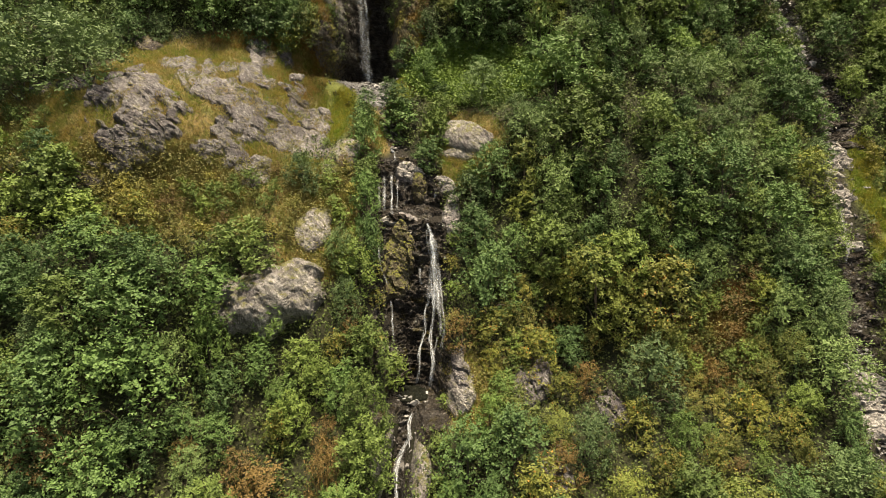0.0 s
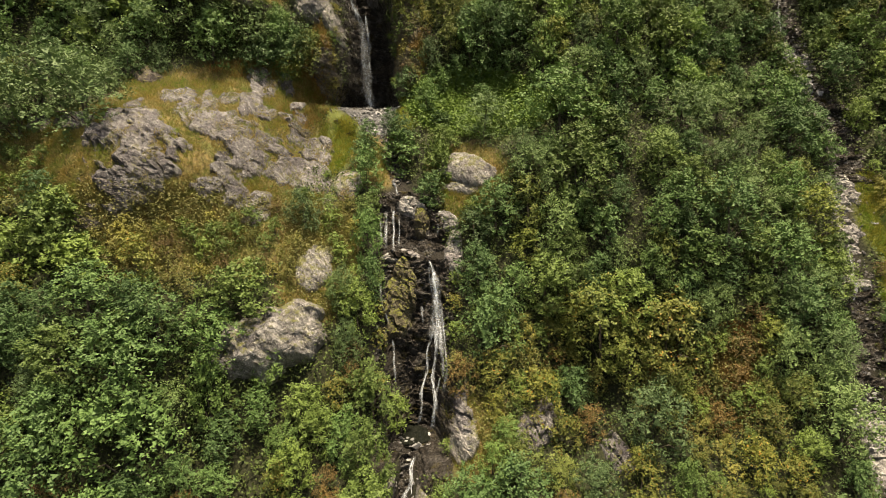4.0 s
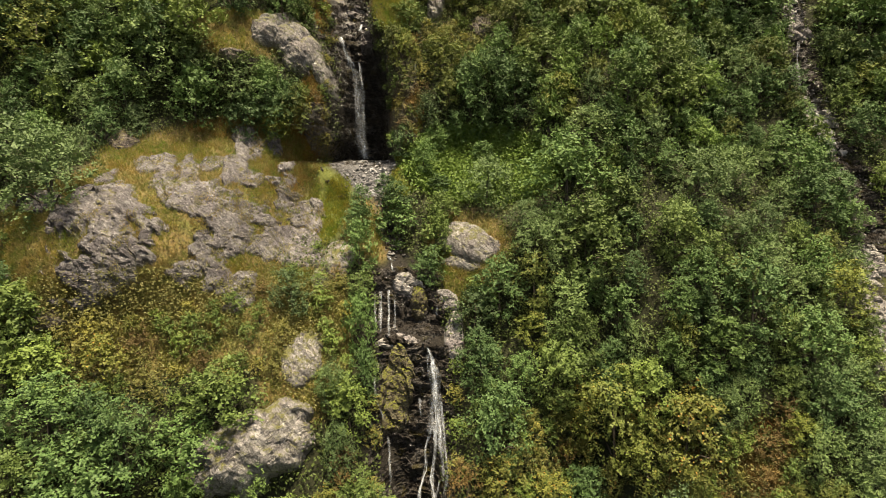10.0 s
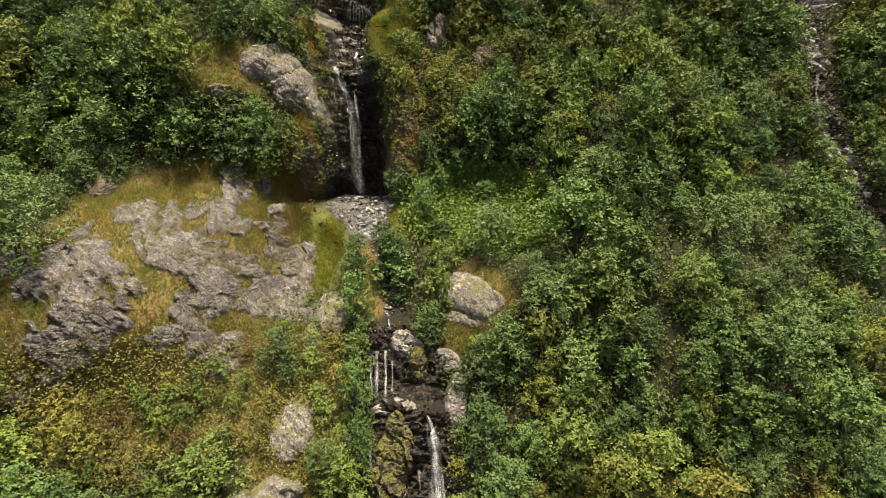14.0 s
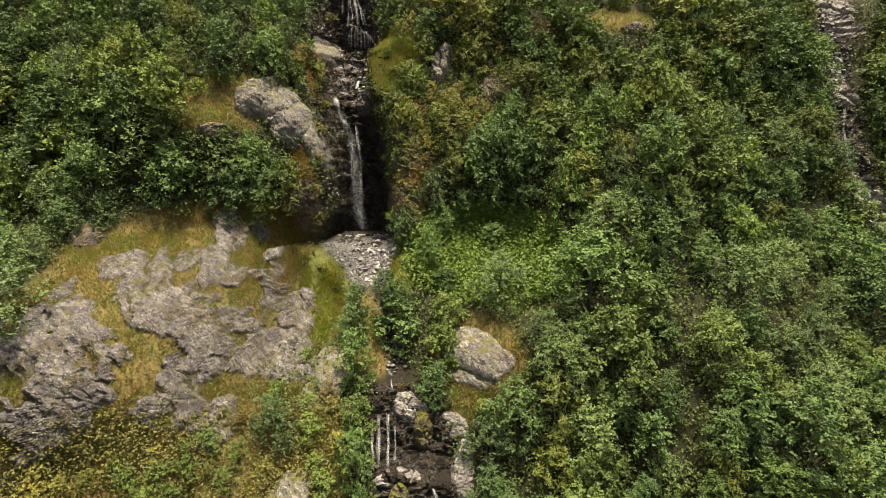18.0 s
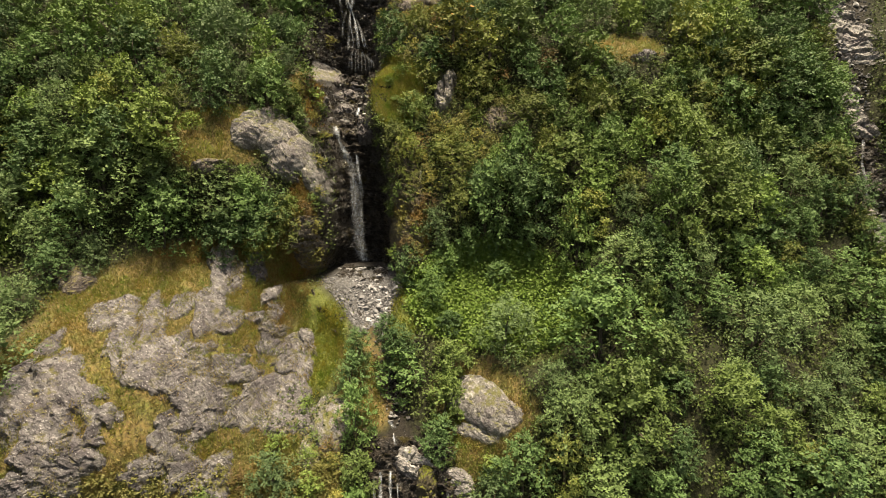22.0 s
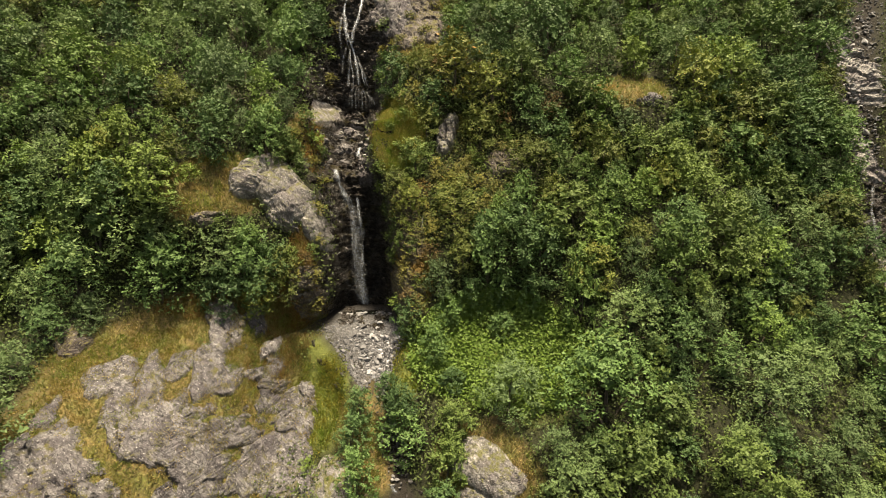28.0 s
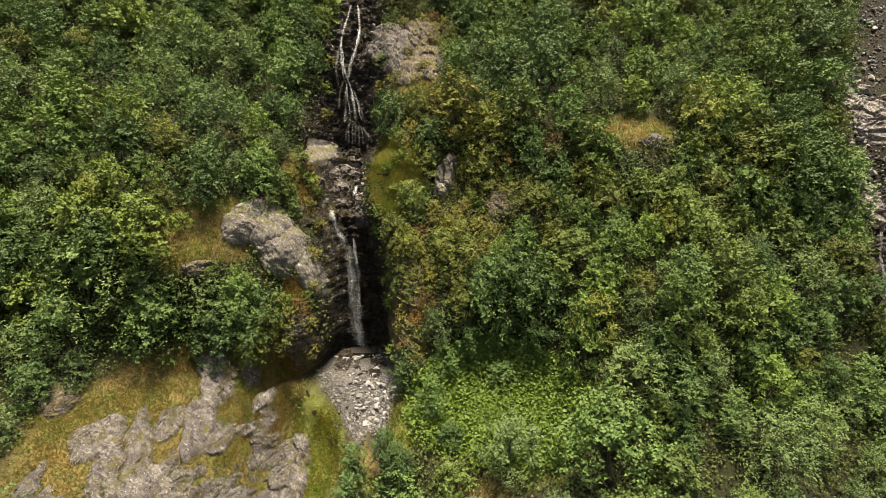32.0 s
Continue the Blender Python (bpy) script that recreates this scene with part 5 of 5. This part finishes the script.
# ---- low growth ----
def scatter(seed, count, zone, inside=True):
    """Places on the ground, inside the ovals or all over the hill outside them, clear of the streams."""
    rng = np.random.default_rng(seed)
    if inside:
        share = np.array([rx * rz for _, _, rx, rz in zone], float)
        pick = rng.choice(len(zone), count, p=share / share.sum())
        oval = np.array(zone, float)[pick]
        x, z = oval[:, 0] + rng.uniform(-1, 1, count) * oval[:, 2], oval[:, 1] + rng.uniform(-1, 1, count) * oval[:, 3]
        k = within(zone, x, z) > rng.uniform(0.05, 0.7, count)
    else:
        x, z = rng.uniform(-54, 62, count), rng.uniform(5, 97, count)
        k = within(zone, x, z) < rng.uniform(0.05, 0.7, count)
    for table in (STREAM, SIDE_STREAM):
        cx, _, cw = bed(table, z)
        k &= np.abs(x - cx) > cw * 0.95
    x, z = x[k], z[k]
    return np.stack([x, land(x, z), z], -1), rng


def low_growth(name, label, category, mat, seed, count, zone, inside, leaves, length, width, height):
    """Sprigs of single leaves rising from the ground."""
    p, rng = scatter(seed, count, zone, inside)
    m = len(p)
    p = np.repeat(p, leaves, 0)
    k = len(p)
    lift = rng.uniform(0, 1, (k, 1))
    off = rng.normal(size=(k, 3)) * np.array([0.28, 0.28, 0.1]) + lift * height * np.array([0, -0.5, 0.8])
    d = unit(rng.normal(size=(k, 3)) + np.array([0, -0.3, 0.2]))
    nrm = unit(rng.normal(size=(k, 3)) * 0.5 + np.array([0, -0.5, 0.9]))
    me = leaves_mesh(name, p + off, d, nrm, length * rng.uniform(0.6, 1.3, k), width * rng.uniform(0.6, 1.3, k), mat)
    tagged(new(name, me), label, category, kind="stuff")


# its leaf colour holds the shade between the crowns
low_growth("undergrowth", "dense low green undergrowth between the shrubs, darkened for the shade there", "undergrowth", LEAF["floor"], 31, 76000, MEADOWS + LUSH, False, 5, 0.3, 0.12, 0.8)
low_growth("herbs", "bright yellow-green broad-leaved herbs on damp ground", "herbs", LEAF["herb"], 32, 8000, LUSH[1:2], True, 6, 0.32, 0.14, 0.6)
low_growth("heath", "brown-green heath and bracken on the slope", "heath", LEAF["heath"], 33, 7000, [(-21, 35, 11, 4.2), (-27, 38.5, 8, 2.5), (24, 22, 8, 5), (6, 22, 4, 5), (2, 65, 5, 6), (-12, 34, 3, 6)], True, 6, 0.26, 0.08, 0.6)


def grass(name, label, mat, seed, count, zone, high, blades=5, patch=-2.0):
    p, rng = scatter(seed, count, zone, True)
    p = p[rough(p[:, 0], p[:, 2], 2.4, seed, 3) + 0.3 * rng.normal(size=len(p)) > patch]
    p = np.repeat(p, blades, 0)
    k = len(p)
    p = p + rng.normal(size=(k, 3)) * np.array([0.09, 0.0, 0.09])
    p[:, 1] = land(p[:, 0], p[:, 2])
    up = unit(rng.normal(size=(k, 3)) * 0.5 + np.array([0, -0.55, 0.75]))
    side = unit(np.array([1.0, 0, 0]) + 0.45 * rng.normal(size=(k, 3))) * 0.035
    tip = p + up * high * rng.uniform(0.5, 1.2, (k, 1))
    verts = np.stack([p - side, p + side, tip], 1).reshape(-1, 3)
    i = np.arange(k)[:, None] * 3
    tagged(new(name, bulk(name, verts, np.concatenate([i, i + 1, i + 2], 1), mat)), label, "grass", kind="stuff")


grass("dry_grass", "tufts of dry ochre grass on the meadow slope", DRY_GRASS, 41, 60000, MEADOWS + LUSH[2:3], 0.36, 4, -0.9)
grass("russet_grass", "russet withered grass and bracken on steep banks", RUSSET_GRASS, 43, 12000, [(-17.2, 49.1, 2.6, 3.2), (-15.7, 55, 1.6, 5.5), (-14.8, 68.5, 1.8, 3.8), (-4.6, 54.8, 2.4, 3.2), (-22, 53.2, 7, 1.4), (24, 22, 6, 4), (-13.6, 69, 1.2, 3), (-14.9, 75, 1.2, 3.5), (28, 25, 3, 3)], 0.5, 4)
grass("green_grass", "fresh green grass along the stream and on damp turf", GREEN_GRASS, 42, 40000, MEADOWS, 0.32, 4, 0.05)
grass("lush_grass", "fresh yellow-green grass on the damp bank of the stream", GREEN_GRASS, 44, 22000, LUSH[:1] + LUSH[2:] + [(-7.2, 69.5, 2.2, 4.4)], 0.34, 4, -0.35)


def rock_tufts():
    """Grass that has taken root in the cracks and along the rims of the bedrock."""
    rng = np.random.default_rng(46)
    p = np.concatenate(TUFTS)
    p = np.repeat(p[rng.random(len(p)) < 0.95], 3, 0)
    k = len(p)
    p = p + rng.normal(size=(k, 3)) * np.array([0.07, 0.02, 0.07])
    up = unit(rng.normal(size=(k, 3)) * 0.5 + np.array([0, -0.5, 0.8]))
    side = unit(np.array([1.0, 0, 0]) + 0.45 * rng.normal(size=(k, 3))) * 0.03
    verts = np.stack([p - side, p + side, p + up * rng.uniform(0.1, 0.32, (k, 1))], 1).reshape(-1, 3)
    i = np.arange(k)[:, None] * 3
    tagged(new("rock_grass", bulk("rock_grass", verts, np.concatenate([i, i + 1, i + 2], 1), DRY_GRASS)), "short dry grass rooted in cracks of the rock", "grass", kind="stuff")


rock_tufts()


def far_woods():
    """Woods that clothe the hill away from the streams, out to both sides and above."""
    rng = np.random.default_rng(9)
    x, z = rng.uniform(-190, 200, 2200), rng.uniform(3, 190, 2200)
    k = (x < -55) | (x > 63) | (z > 97)
    x, z = x[k], z[k]
    p = np.repeat(np.stack([x, land(x, z) - 0.5, z + 2.0], -1), 45, 0)
    n = len(p)
    d = unit(rng.normal(size=(n, 3)))
    p = p + d * np.array([3.0, 3.0, 2.2]) * rng.uniform(0.75, 1.05, (n, 1))
    a = unit(d + rng.normal(size=(n, 3)) * 0.6)
    nrm = unit(d * 0.6 + np.array([0, 0, 0.8]) + rng.normal(size=(n, 3)) * 0.3)
    me = leaves_mesh("far_woods", p, a, nrm, rng.uniform(0.9, 1.5, n), rng.uniform(0.35, 0.6, n), LEAF["alder"])
    tagged(new("far_woods", me), "green deciduous woods covering the far hillside", "woods", kind="stuff")


far_woods()
